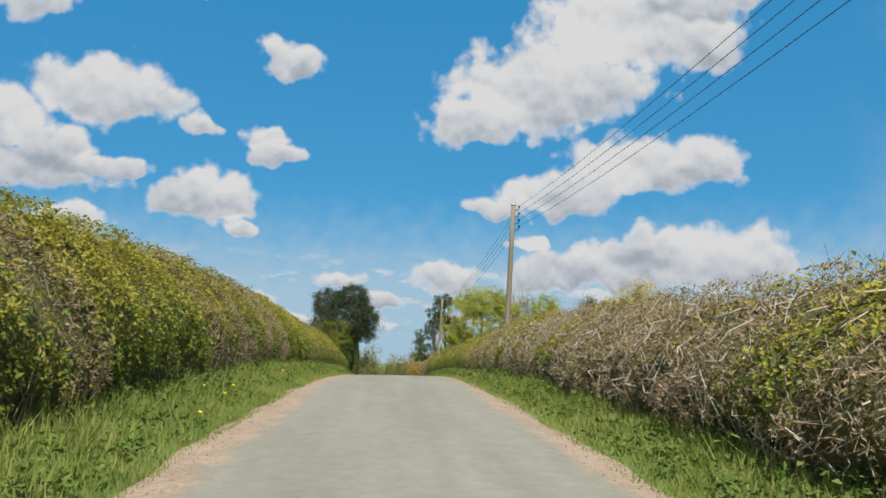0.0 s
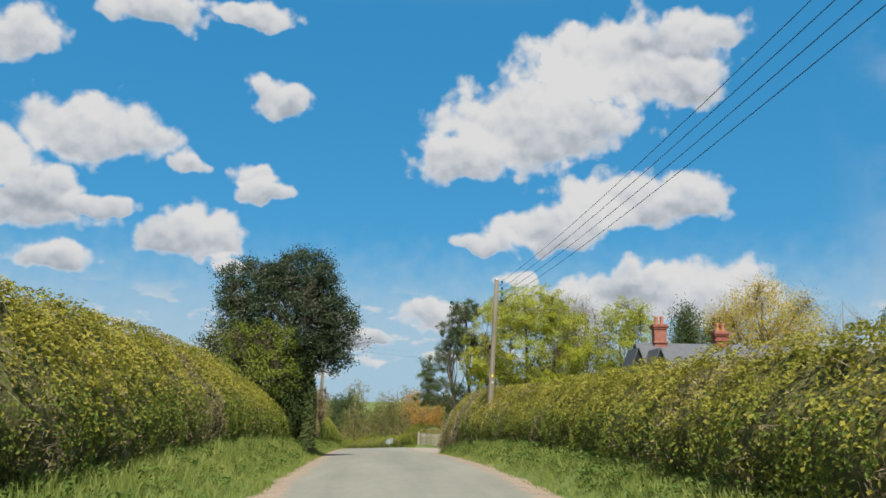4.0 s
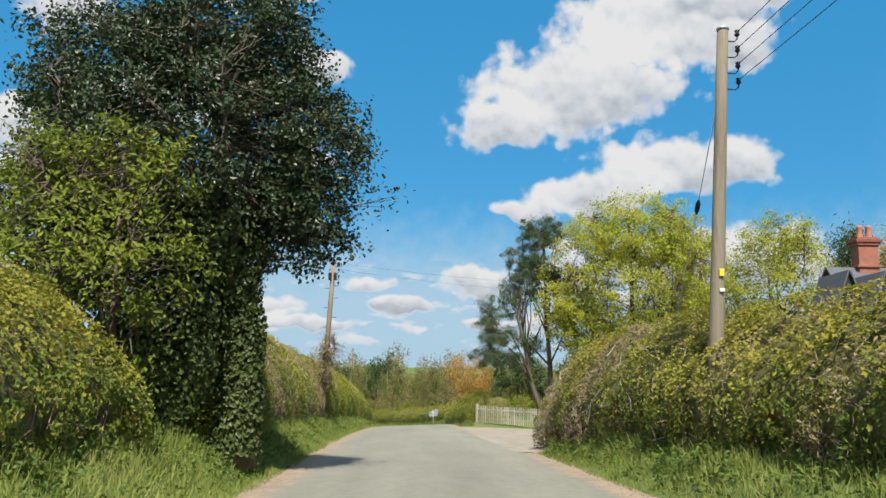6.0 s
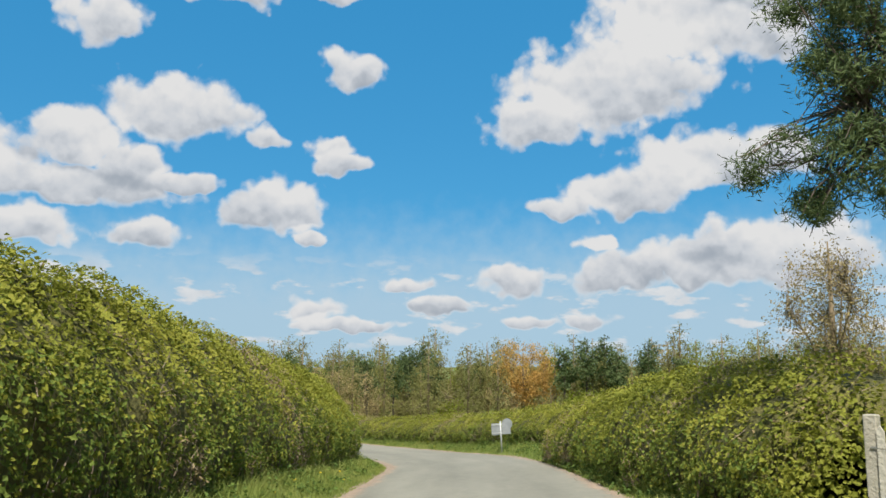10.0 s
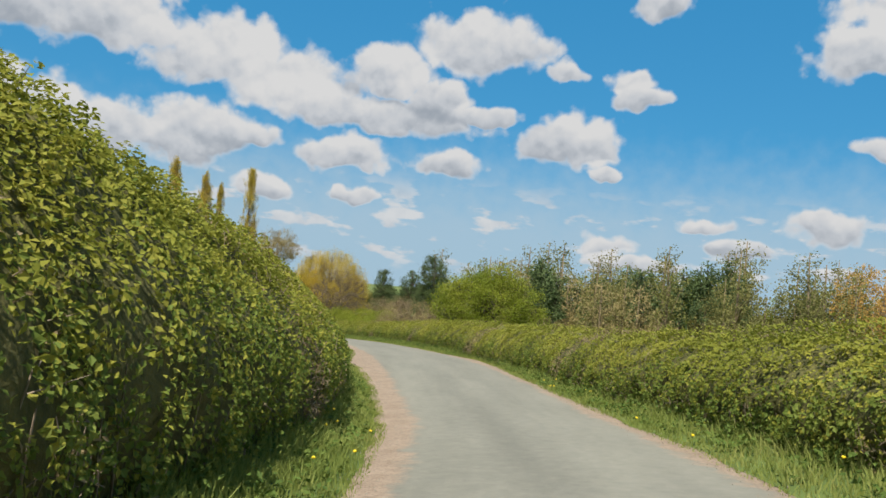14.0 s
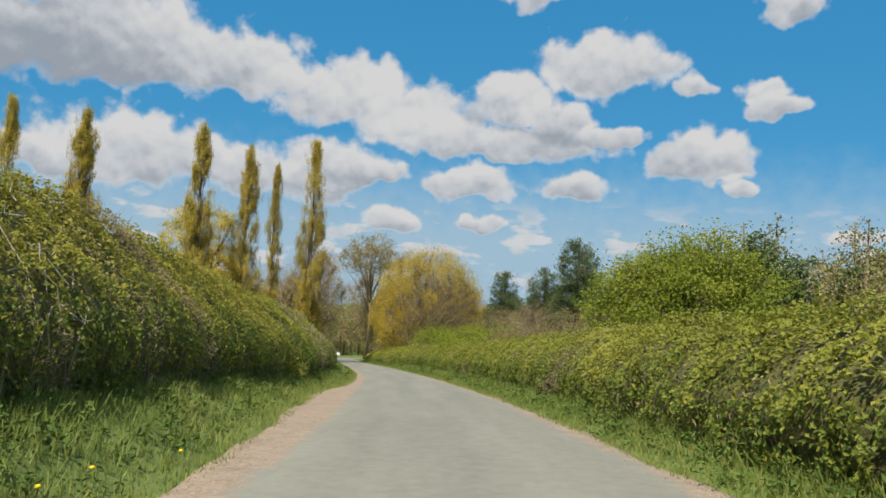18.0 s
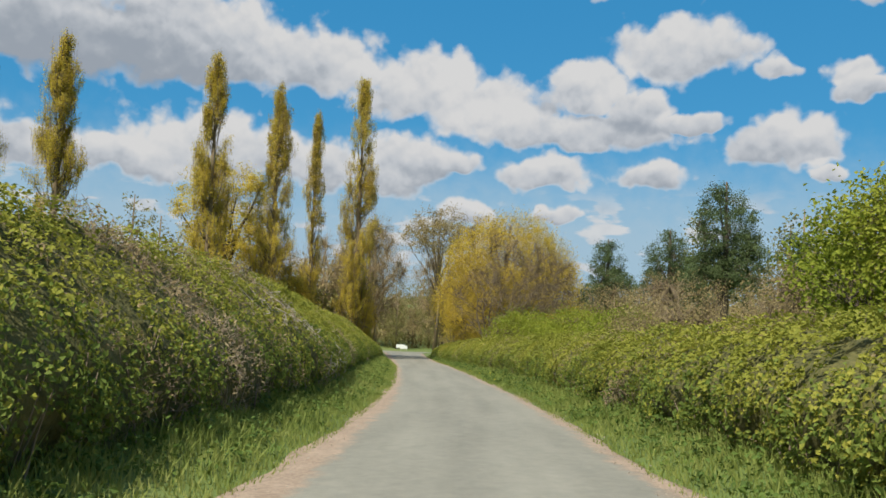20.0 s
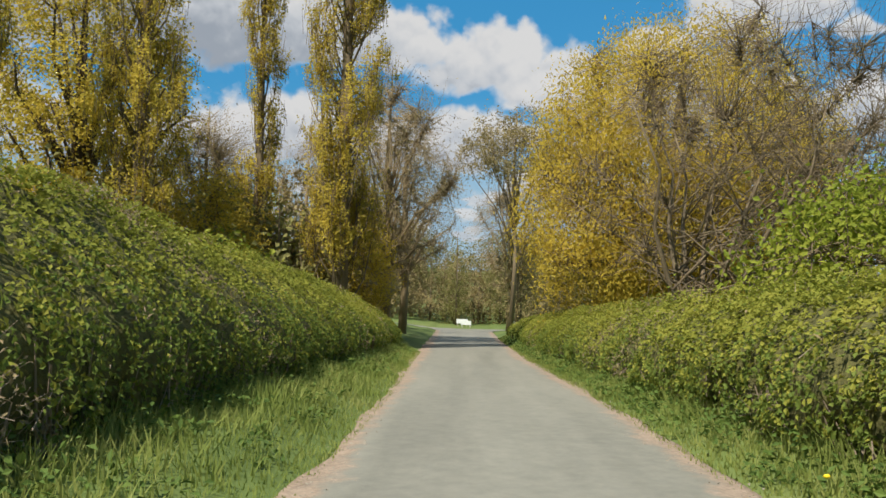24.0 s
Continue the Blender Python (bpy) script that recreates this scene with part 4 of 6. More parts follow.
# ---- trees ----
def tree(name, x, y, label, trunk, limbs, crown, mat, bark, clusters=300, per=40, spread=0.45, leaf=(0.11, 0.08), turn=0.0, hollow=0.45, droop=0.0, twigs=2, sink=0.15, category="tree", group="", seed=1, twig_r=0.008, limb_k=0.45, ruffle=0.9):
    """trunk: [(right, ahead, up, radius)...]; crown: [(right, ahead, up, rx, ry, rz)...]; limbs: how many; all in metres from the foot."""
    global rng
    rng = np.random.default_rng(seed)
    z = ground_at(x, y) - sink
    ob = thing(name, x, y, z, label, category, group)
    ob.rotation_euler = (0, 0, radians(turn))
    stems = trunk if isinstance(trunk[0][0], (tuple, list)) else [trunk]
    for st in stems:
        bm = bmesh.new()
        tube(bm, [p[:3] for p in st], [p[3] for p in st], 8)
        part("trunk", bm, bark, ob)
    vol = np.array([c[3] * c[4] * c[5] for c in crown])
    pick = rng.choice(len(crown), clusters, p=vol**0.75 / (vol**0.75).sum())
    C = np.array(crown)[pick]
    dirs = rand_unit(clusters)
    rad = rng.uniform(hollow**3, 1.0, clusters) ** (1 / 3)
    cen = C[:, :3] + dirs * C[:, 3:] * rad[:, None]
    pts = np.repeat(cen, per, 0) + rng.normal(size=(clusters * per, 3)) * np.repeat(rng.uniform(0.55, 1.2, clusters) * spread, per)[:, None] * np.array([1, 1, 0.75])
    if droop:
        pts[:, 2] -= np.abs(rng.normal(0, droop, len(pts)))
    pts[:, 2] = np.maximum(pts[:, 2], sink + 0.1)
    hang("crown", leaf_mesh("crown", pts, np.repeat(dirs * 0.6 + [0, 0, 0.5], per, 0), leaf[0], leaf[1], mat, ruffle, droop), ob, "", "stuff")
    # limbs from the stems into the crown, twigs from the limbs to the leaf clusters
    knots = []
    far = rng.permutation(clusters)[:limbs]
    for k in far:
        st = stems[rng.integers(len(stems))]
        sp = np.array([p[:3] for p in st])
        sr = np.array([p[3] for p in st])
        t = np.clip((cen[k][2] * 0.55) / max(sp[-1][2], 0.1), 0.15, 0.97) * (len(sp) - 1)
        t = float(np.clip(t + rng.uniform(-0.3, 0.3), 0.3 * (len(sp) - 1), len(sp) - 1.001))
        i = int(t)
        a = sp[i] * (1 - t + i) + sp[i + 1] * (t - i)
        ra = (sr[i] * (1 - t + i) + sr[i + 1] * (t - i)) * limb_k
        b = cen[k]
        m1 = a * 0.62 + b * 0.38 + np.array([0, 0, 0.16]) * np.linalg.norm(b - a) * rng.uniform(-0.3, 1.0)
        m2 = a * 0.28 + b * 0.72 + rng.normal(0, 0.06, 3) * np.linalg.norm(b - a)
        bm = bmesh.new()
        tube(bm, [a, m1, m2, b], [ra, ra * 0.7, ra * 0.45, ra * 0.16], 5)
        part("limb", bm, bark, ob)
        knots += [m1 * (1 - f) + m2 * f for f in (0.0, 0.33, 0.66)] + [m2 * (1 - f) + b * f for f in (0.0, 0.2, 0.4, 0.6, 0.8, 1.0)]
    if twigs and knots:
        K = np.array(knots)
        src = np.repeat(cen, twigs, 0) + rng.normal(size=(clusters * twigs, 3)) * spread * 0.7
        near = np.array([K[rng.choice(np.argpartition(((K - q) ** 2).sum(1), 5)[:5])] for q in src])
        mid = (near + src) / 2 + rng.normal(size=src.shape) * 0.12
        tw = stick_mesh("brushwood", np.concatenate([near, mid]), np.concatenate([mid, src]), np.r_[np.full(len(src), twig_r * 2), np.full(len(src), twig_r)], np.r_[np.full(len(src), twig_r), np.full(len(src), twig_r * 0.4)], bark)
        hang("brushwood", tw, ob, "", "stuff")
    return ob


# dense dark holly with ivy on the left bank
holly = tree("holly_tree", -7.4, 73.0, "dark glossy holly with an ivy-clad trunk over the verge",
             [(0, 0, 0, 0.34), (0.02, 0, 1.0, 0.27), (-0.05, 0, 2.0, 0.24), (-0.3, 0, 3.4, 0.18), (-0.7, 0, 5.4, 0.1)], 10,
             [(-1.2, 0, 5.2, 2.6, 2.2, 2.4), (-0.4, 0, 7.2, 1.5, 1.5, 1.2), (-2.6, 0, 6.6, 1.5, 1.4, 1.3), (-3.2, 0, 4.2, 1.5, 1.3, 1.1), (0.7, 0, 5.2, 1.3, 1.3, 1.5), (0.8, 0, 4.0, 1.0, 1.0, 0.9), (-1.6, 0, 3.1, 1.5, 1.4, 1.2), (-3.6, 0, 3.1, 0.9, 0.9, 0.5)],
             M["holly_leaf"], M["bark"], clusters=1400, per=62, spread=0.18, leaf=(0.092, 0.060), hollow=0.6, twigs=1, seed=11)
rng = np.random.default_rng(5)
n = 6500
t = rng.uniform(0, 1, n)
ang = rng.uniform(0, 6.28, n)
rr = 0.27 + 0.12 * rng.uniform(0, 1, n) + 0.75 * smooth(t, 0.55, 1.0) * rng.uniform(0, 1, n)
pts = np.stack([np.cos(ang) * rr - 0.55 * smooth(t, 0.5, 1), np.sin(ang) * rr - 0.4 * smooth(t, 0.4, 1), 0.2 + 3.9 * t], -1)
hang("ivy", leaf_mesh("ivy", pts, np.stack([np.cos(ang), np.sin(ang), 0.3 + 0 * ang], -1), 0.09, 0.075, M["old_ivy"], 0.5), holly, "old ivy round the trunk", "stuff")
n = 9000
q = rand_unit(n) * rng.uniform(0.55, 1.0, n)[:, None] ** 0.5
pts = np.array([-1.5, -1.0, 2.5]) + q * np.array([1.5, 1.1, 2.7])
pts[:, 2] = np.maximum(pts[:, 2], 0.25)
hang("ivy", leaf_mesh("ivy_mass", pts, q + [0, 0, 0.3], 0.09, 0.075, M["old_ivy"], 0.5), holly, "tangled old ivy before the dark crown", "stuff")
k = 4
a = np.stack([np.full(k, 1.3), rng.normal(0, 0.2, k), 4.2 + rng.normal(0, 0.1, k)], -1)
b = a + np.stack([rng.uniform(0.6, 1.5, k), rng.normal(0, 0.2, k), rng.uniform(-0.1, 0.35, k)], -1)
hang("twig_spray", stick_mesh("twig_spray", a, b, 0.012, 0.004, M["bark"]), holly, "", "stuff")
pts = np.repeat(b, 12, 0) + rng.normal(0, 0.12, (k * 12, 3))
hang("spray_foliage", leaf_mesh("spray_foliage", pts, np.tile([0, 0, 1.0], (len(pts), 1)), 0.1, 0.06, M["holly_leaf"]), holly, "", "stuff")

tree("elder_bush", -8.7, 70.9, "fresh green elder bush growing through the hedge under the holly", [(0, 0, 0, 0.07), (0.05, 0, 1.6, 0.05), (0, 0, 4.2, 0.02)], 10,
     [(0.1, -0.1, 2.9, 1.2, 1.0, 1.9), (-0.9, 0, 2.8, 1.3, 0.9, 1.7), (0.3, 0, 4.0, 0.8, 0.7, 0.8), (-1.6, 0.2, 3.9, 0.9, 0.8, 0.8)], M["elder_leaf"], M["bark"], clusters=160, per=46, spread=0.19, leaf=(0.115, 0.05), ruffle=0.6, category="bush", seed=13)

# scots pine with two stems behind the fence
tree("pine_tree", 0.7, 106.8, "two-stemmed pine with ragged dark needle clumps",
     [[(-0.1, 0, 0, 0.19), (-0.45, 0, 1.2, 0.15), (-0.95, 0, 2.6, 0.12), (-1.15, 0, 4.2, 0.105), (-1.6, 0, 5.8, 0.09), (-1.4, 0, 7.6, 0.06)],
      [(0.25, 0, 0, 0.18), (0.3, 0, 2.6, 0.14), (0.1, 0, 5.2, 0.12), (0.0, 0, 7.6, 0.10), (-0.2, 0, 11.3, 0.04)]], 26,
     [(-3.2, 0, 3.5, 1.2, 1.0, 0.6), (-2.7, 0, 6.4, 1.2, 1.1, 0.8), (-1.5, 0.2, 7.5, 1.4, 1.2, 0.9), (-0.3, 0, 10.8, 1.5, 1.3, 1.0), (-1.5, 0, 9.4, 1.2, 1.1, 0.7), (-2.5, 0, 4.7, 1.3, 1.1, 0.7),
      (-0.9, 0, 8.8, 1.3, 1.2, 0.8), (-0.7, 0.3, 4.3, 0.9, 0.9, 0.6), (-1.6, 0.3, 3.3, 0.9, 0.9, 0.5), (0.9, 0, 8.2, 1.1, 1.0, 0.8), (-3.6, 0, 5.4, 0.8, 0.8, 0.5), (0.9, 0, 5.9, 0.9, 0.9, 0.6)],
     M["pine_needle"], M["bark"], clusters=600, per=170, spread=0.14, leaf=(0.12, 0.017), hollow=0.1, twigs=2, seed=21, ruffle=1.2, twig_r=0.01)

# field maples in fresh yellow-green leaf
tree("maple_tree", 5.0, 106.0, "large maple in fresh yellow-green spring leaf",
     [[(-0.5, 0, 0, 0.2), (-0.6, 0, 1.4, 0.17), (-1.1, 0, 3.2, 0.14), (-2.0, 0, 6.0, 0.11), (-3.2, 0.2, 9.0, 0.06)],
      [(0.3, 0, 0, 0.19), (0.4, 0, 1.6, 0.17), (0.5, 0, 4.5, 0.13), (0.5, 0, 8.2, 0.1), (0.3, 0, 12.0, 0.05)],
      [(1.3, 0.1, 0, 0.16), (1.7, 0, 2.6, 0.13), (2.5, 0.2, 5.4, 0.11), (3.2, 0.2, 8.0, 0.05)]], 34,
     [(0.7, 0, 7.8, 5.6, 4.8, 4.4), (1.0, 0, 10.6, 4.2, 3.6, 2.4), (-2.6, 0, 6.2, 2.4, 2.4, 2.2), (4.6, 0, 6.0, 2.9, 2.6, 2.6), (1.0, -0.8, 4.4, 4.4, 2.6, 1.6)],
     M["maple_leaf"], M["bark"], clusters=1050, per=56, spread=0.27, leaf=(0.135, 0.115), hollow=0.5, ruffle=0.5, twigs=2, seed=31, limb_k=0.34)
tree("maple_tree", 13.4, 105.6, "smaller maple in thin yellow-green leaf beside the house garden",
     [[(0, 0, 0, 0.2), (0.1, 0, 2.0, 0.16), (-0.2, 0, 4.5, 0.12), (-0.4, 0, 9.5, 0.04)], [(0.1, 0, 0.5, 0.15), (0.8, 0, 3.5, 0.11), (1.3, 0, 8.0, 0.04)]], 24,
     [(0.2, 0, 8.0, 3.2, 3.0, 4.2), (0.4, 0, 10.6, 2.4, 2.2, 2.0), (-1.4, 0, 6.0, 1.9, 1.8, 1.8)], M["maple_leaf"], M["bark"], clusters=360, per=44, spread=0.28, ruffle=0.5, leaf=(0.14, 0.115), hollow=0.45, seed=32)
tree("holly_bush", 3.4, 107.2, "dark evergreen holly bush under the maple",
     [(0, 0, 0, 0.12), (0, 0, 1.5, 0.08), (0, 0, 3.0, 0.03)], 5, [(0, 0, 1.5, 1.0, 1.0, 1.4), (0.2, 0, 2.5, 0.6, 0.6, 0.7)], M["old_ivy"], M["bark"], clusters=240, per=40, spread=0.28, twigs=1, seed=34, category="bush")
tree("conifer_tree", 20.5, 112.0, "dark upright conifer behind the house",
     [(0, 0, 0, 0.25), (0, 0, 6.0, 0.16), (0, 0, 12.0, 0.05)], 8, [(0, 0, 8.0, 1.3, 1.3, 4.6), (0.2, 0, 11.6, 0.9, 0.9, 1.8), (2.4, 0, 7.5, 1.2, 1.2, 4.2)], M["pine_needle"], M["bark"], clusters=300, per=50, spread=0.5, leaf=(0.3, 0.09), twigs=1, seed=35)
tree("willow_tree", 28.0, 113.0, "broad willow with golden young foliage",
     [(0, 0, 0, 0.45), (0.2, 0, 4.0, 0.36), (-0.3, 0, 8.5, 0.22), (0, 0, 14.0, 0.08)], 26, [(0, 0, 12.2, 5.2, 4.6, 4.2), (-3.0, 0, 11.0, 3.0, 3.0, 3.0), (3.2, 0, 11.2, 3.0, 3.0, 3.2)], M["willow_leaf"], M["bark"], clusters=700, per=34, spread=0.6, leaf=(0.24, 0.07), droop=0.4, seed=36)
for i, (x, y, h) in enumerate([(10.4, 114.0, 14.0), (12.6, 117.0, 14.5), (38.0, 118.0, 15.5), (10.5, 120.0, 13.0)]):
    tree("bare_tree", x, y, "bare grey-brown tree with a haze of buds", [(0, 0, 0, 0.2), (0.1, 0, h * 0.35, 0.15), (-0.2, 0, h * 0.7, 0.08), (0, 0, h, 0.02)], 16,
         [(0, 0, h * 0.66, 2.4, 2.4, h * 0.36)], M["bud"], M["pale_bark"], clusters=170, per=12, spread=0.45, leaf=(0.12, 0.06), hollow=0.2, twigs=4, seed=40 + i)
tree("conifer_tree", 44.0, 118.0, "dark rounded conifer beyond the garden", [(0, 0, 0, 0.25), (0, 0, 7.0, 0.16), (0, 0, 15.0, 0.05)], 6,
     [(0, 0, 12.5, 2.2, 2.2, 3.0), (1.0, 0, 10.6, 2.0, 2.0, 1.8)], M["pine_needle"], M["bark"], clusters=220, per=44, spread=0.5, leaf=(0.3, 0.09), twigs=1, seed=47)
tree("copper_tree", 7.5, 134.0, "tree with coppery young foliage in the field", [(0, 0, 0, 0.22), (0, 0, 3.0, 0.17), (0, 0, 8.6, 0.03)], 14,
     [(0, 0, 5.4, 2.2, 2.2, 3.2)], M["bud"], M["pale_bark"], clusters=260, per=20, spread=0.4, leaf=(0.14, 0.08), twigs=3, seed=48)

# poplars
def poplar(x, y, h, w, seed):
    """Narrow poplar: steep limbs close to the trunk, leaf sprays strung upwards along them."""
    global rng
    rng = np.random.default_rng(seed)
    ob = thing("poplar_tree", x, y, ground_at(x, y) - 0.15, "tall narrow poplar in thin golden young leaf", "tree", "row of poplars")
    bm = bmesh.new()
    tube(bm, [(0, 0, 0), (0.06, 0, h * 0.3), (-0.06, 0.03, h * 0.62), (0, 0, h * 0.985)], [0.17 + 0.1 * w, 0.12 + 0.08 * w, 0.05 + 0.05 * w, 0.015], 8)
    part("trunk", bm, M["pale_bark"], ob)

    def girth(f):
        return w * np.interp(f, [0.0, 0.06, 0.16, 0.35, 0.55, 0.75, 0.9, 1.0], [0.35, 0.72, 0.92, 1.0, 0.88, 0.62, 0.34, 0.06])

    count = int(54 + 26 * w)
    f0 = rng.uniform(0.03, 0.86, count)
    rise = rng.uniform(0.09, 0.20, count)
    ang = rng.uniform(0, 6.2832, count)
    f1 = np.minimum(f0 + rise, 0.985)
    reach = girth(f1) * rng.uniform(0.45, 1.02, count)
    starts = np.stack([0 * f0, 0 * f0, f0 * h], -1)
    ends = np.stack([np.cos(ang) * reach, np.sin(ang) * reach, f1 * h], -1)
    elbow = starts * 0.62 + ends * 0.38 + np.stack([np.cos(ang), np.sin(ang), 0 * ang], -1) * (reach * 0.28)[:, None]
    for k in range(count):
        r = 0.028 + 0.03 * (1 - f0[k])
        bm = bmesh.new()
        tube(bm, [starts[k], elbow[k], ends[k]], [r, r * 0.6, r * 0.15], 4)
        part("limb", bm, M["pale_bark"], ob)
    sprays = int(470 * w)
    pick = rng.integers(0, count, sprays)
    v = rng.uniform(0.25, 1.12, sprays)[:, None]
    cen = elbow[pick] * (1 - v) + ends[pick] * v + rng.normal(0, 0.10 + 0.05 * w, (sprays, 3))
    cen[:, 2] = np.minimum(cen[:, 2], h * 0.99)
    per = 44
    length = np.repeat(rng.uniform(0.5, 1.15, sprays), per)
    up = rng.uniform(-0.5, 0.5, sprays * per) * length
    lean = np.repeat(cen * [0.12, 0.12, 0] + rng.normal(0, 0.06, (sprays, 3)), per, 0)
    pts = np.repeat(cen, per, 0) + rng.normal(0, 0.105, (sprays * per, 3)) + lean * up[:, None]
    pts[:, 2] += up
    out = cen * [1, 1, 0]
    out = out / (np.linalg.norm(out, axis=1)[:, None] + 0.2)
    hang("crown", leaf_mesh("crown", pts, np.repeat(out * 0.8 + [0, 0, 0.45], per, 0), 0.105, 0.085, M["poplar_leaf"], 0.55), ob, "", "stuff")
    tips = np.repeat(cen, 2, 0) + rng.normal(0, 0.12, (sprays * 2, 3))
    hang("brushwood", stick_mesh("brushwood", tips - [0, 0, 0.5], tips + np.stack([rng.normal(0, 0.1, sprays * 2), rng.normal(0, 0.1, sprays * 2), rng.uniform(0.3, 0.8, sprays * 2)], -1), 0.012, 0.004, M["pale_bark"]), ob, "", "stuff")
    return ob


for i, (x, y, top, w) in enumerate([(-92.5, 238.5, 13.3, 2.15), (-98.0, 238.0, 11.1, 1.05), (-94.9, 230.9, 11.9, 1.7), (-95.1, 224.7, 12.5, 1.95), (-100.4, 215.0, 12.2, 2.2), (-112.0, 214.0, 14.5, 2.1)]):
    h = top - ground_at(x, y)
    poplar(x, y, h, w, 60 + i)
tree("oak_tree", -103.0, 232.0, "broad tree in yellow-green leaf among the poplars", [(0, 0, 0, 0.5), (0.1, 0, 4.0, 0.4), (-0.2, 0, 9.0, 0.25), (0, 0, 15.0, 0.06)], 26,
     [(0, 0, 12.3, 4.8, 4.6, 4.6), (1.5, 0, 9.0, 4.2, 4.0, 4.0)], M["poplar_leaf"], M["bark"], clusters=240, per=120, spread=0.48, leaf=(0.16, 0.125), ruffle=0.5, hollow=0.75, seed=70)
h = 3.7 - ground_at(-113.0, 275.0)
tree("ivy_tree", -113.0, 275.0, "tall round-headed tree hung with ivy", [(0, 0, 0, 0.26), (0.3, 0, h * 0.4, 0.19), (-0.2, 0, h * 0.8, 0.13), (0, 0, h + 3.0, 0.04)], 24,
     [(0, 0, h, 5.0, 4.6, 3.6), (-1.0, 0, h - 1.2, 5.4, 4.6, 2.4)], M["bud"], M["pale_bark"], clusters=260, per=34, spread=0.45, leaf=(0.22, 0.15), hollow=0.5, seed=71)
for i, (x, y, h, w) in enumerate([(-98.5, 246.5, 14.5, 4.0), (-86.0, 256.0, 10.0, 2.8), (-109.0, 250.0, 13.0, 3.8), (-106.0, 240.0, 12.0, 3.4), (-103.5, 252.5, 14.0, 3.6), (-119.0, 282.0, 16.0, 4.5)]):
    tree("bare_tree", x, y, "leafless grey-brown tree with fine spreading twigs", [(0, 0, 0, 0.3), (0.2, 0, h * 0.3, 0.22), (-0.2, 0, h * 0.65, 0.12), (0, 0, h, 0.02)], 24,
         [(0, 0, h * 0.62, w, w, h * 0.4)], M["bud"], M["tan_bark"], clusters=380, per=14, spread=0.5, leaf=(0.12, 0.07), hollow=0.2, twigs=6, seed=75 + i, twig_r=0.01)

# golden willow and the bare tree before it
tree("willow_tree", -81.5, 246.5, "huge rounded willow with golden weeping shoots", [(0, 0, 0, 0.6), (0.3, 0, 3.0, 0.5), (-0.3, 0, 7.0, 0.3), (0, 0, 12.0, 0.1)], 40,
     [(0, 0, 8.0, 6.0, 5.6, 5.4), (-2.5, 0, 5.5, 4.0, 4.0, 4.2), (3.5, 0, 5.5, 3.5, 4.0, 4.4)], M["willow_leaf"], M["pale_bark"], clusters=1900, per=60, spread=0.40, leaf=(0.17, 0.062), droop=0.6, turn=42, ruffle=0.5, hollow=0.6, twigs=2, seed=81)
fan = [[(0.1 * k, 0, 0, 0.10), (0.45 * k, 0.3 * math.cos(k * 1.9), 1.5, 0.075), (0.95 * k, 0.9 * math.cos(k * 1.9), 3.4, 0.05), (1.2 * k + 0.3, 1.6 * math.cos(k * 1.9), 4.8 - 0.08 * k * k, 0.032), (1.55 * k, 1.9 * math.cos(k * 1.9), 6.4 - 0.10 * k * k, 0.015)] for k in np.arange(-1.3, 3.2, 0.55)]
tree("bare_tree", -75.4, 235.8, "leafless spreading tree with pale arching branches", fan, 90,
     [(0.9, 0, 4.4, 4.0, 3.8, 3.4), (2.2, 0, 6.6, 3.6, 3.5, 2.8), (3.9, 0, 5.6, 3.0, 3.0, 3.0), (4.2, 0, 3.6, 2.6, 2.6, 1.8)], M["bud"], M["pale_bark"], clusters=820, per=6, spread=0.55, leaf=(0.065, 0.03), turn=42, hollow=0.3, twigs=6, seed=82, twig_r=0.0065, limb_k=0.5)
for i, (x, y, h, w, mt) in enumerate([(-69.5, 231.5, 3.4, 2.6, "green_leaf"), (-64.5, 229.0, 3.4, 3.0, "green_leaf"), (-59.5, 225.5, 3.2, 2.8, "green_leaf"), (-55.5, 221.0, 3.4, 3.0, "bud"), (-64.5, 233.5, 5.2, 3.0, "bud"), (-58.0, 228.0, 5.4, 3.2, "bud"), (-50.0, 222.0, 5.0, 3.0, "bud"), (-85.5, 251.5, 5.5, 2.6, "willow_leaf"), (-96.5, 234.5, 6.5, 2.4, "willow_leaf"), (-98.5, 227.0, 6.0, 2.6, "willow_leaf"), (-95.8, 241.5, 6.0, 2.3, "willow_leaf"), (-102.0, 221.0, 6.5, 2.8, "green_leaf"), (-100.5, 239.0, 7.0, 2.6, "green_leaf")]):
    tree("shrub", x, y, "rounded %s shrub behind the hedge" % {"green_leaf": "bright green", "bud": "brownish budding", "ivy_leaf": "green", "willow_leaf": "golden"}[mt], [(0, 0, 0, 0.12), (0.1, 0, h * 0.5, 0.08), (0, 0, h * 0.9, 0.03)], 8,
         [(0, 0, h * 0.52, w, w, h * 0.5)], M[mt], M["pale_bark"], clusters=320, per=(22 if mt == "bud" else 44), spread=0.36, leaf=((0.10, 0.06) if mt == "bud" else (0.12, 0.085)), hollow=0.5, twigs=(4 if mt == "bud" else 1), turn=42, category="shrub", seed=90 + i)
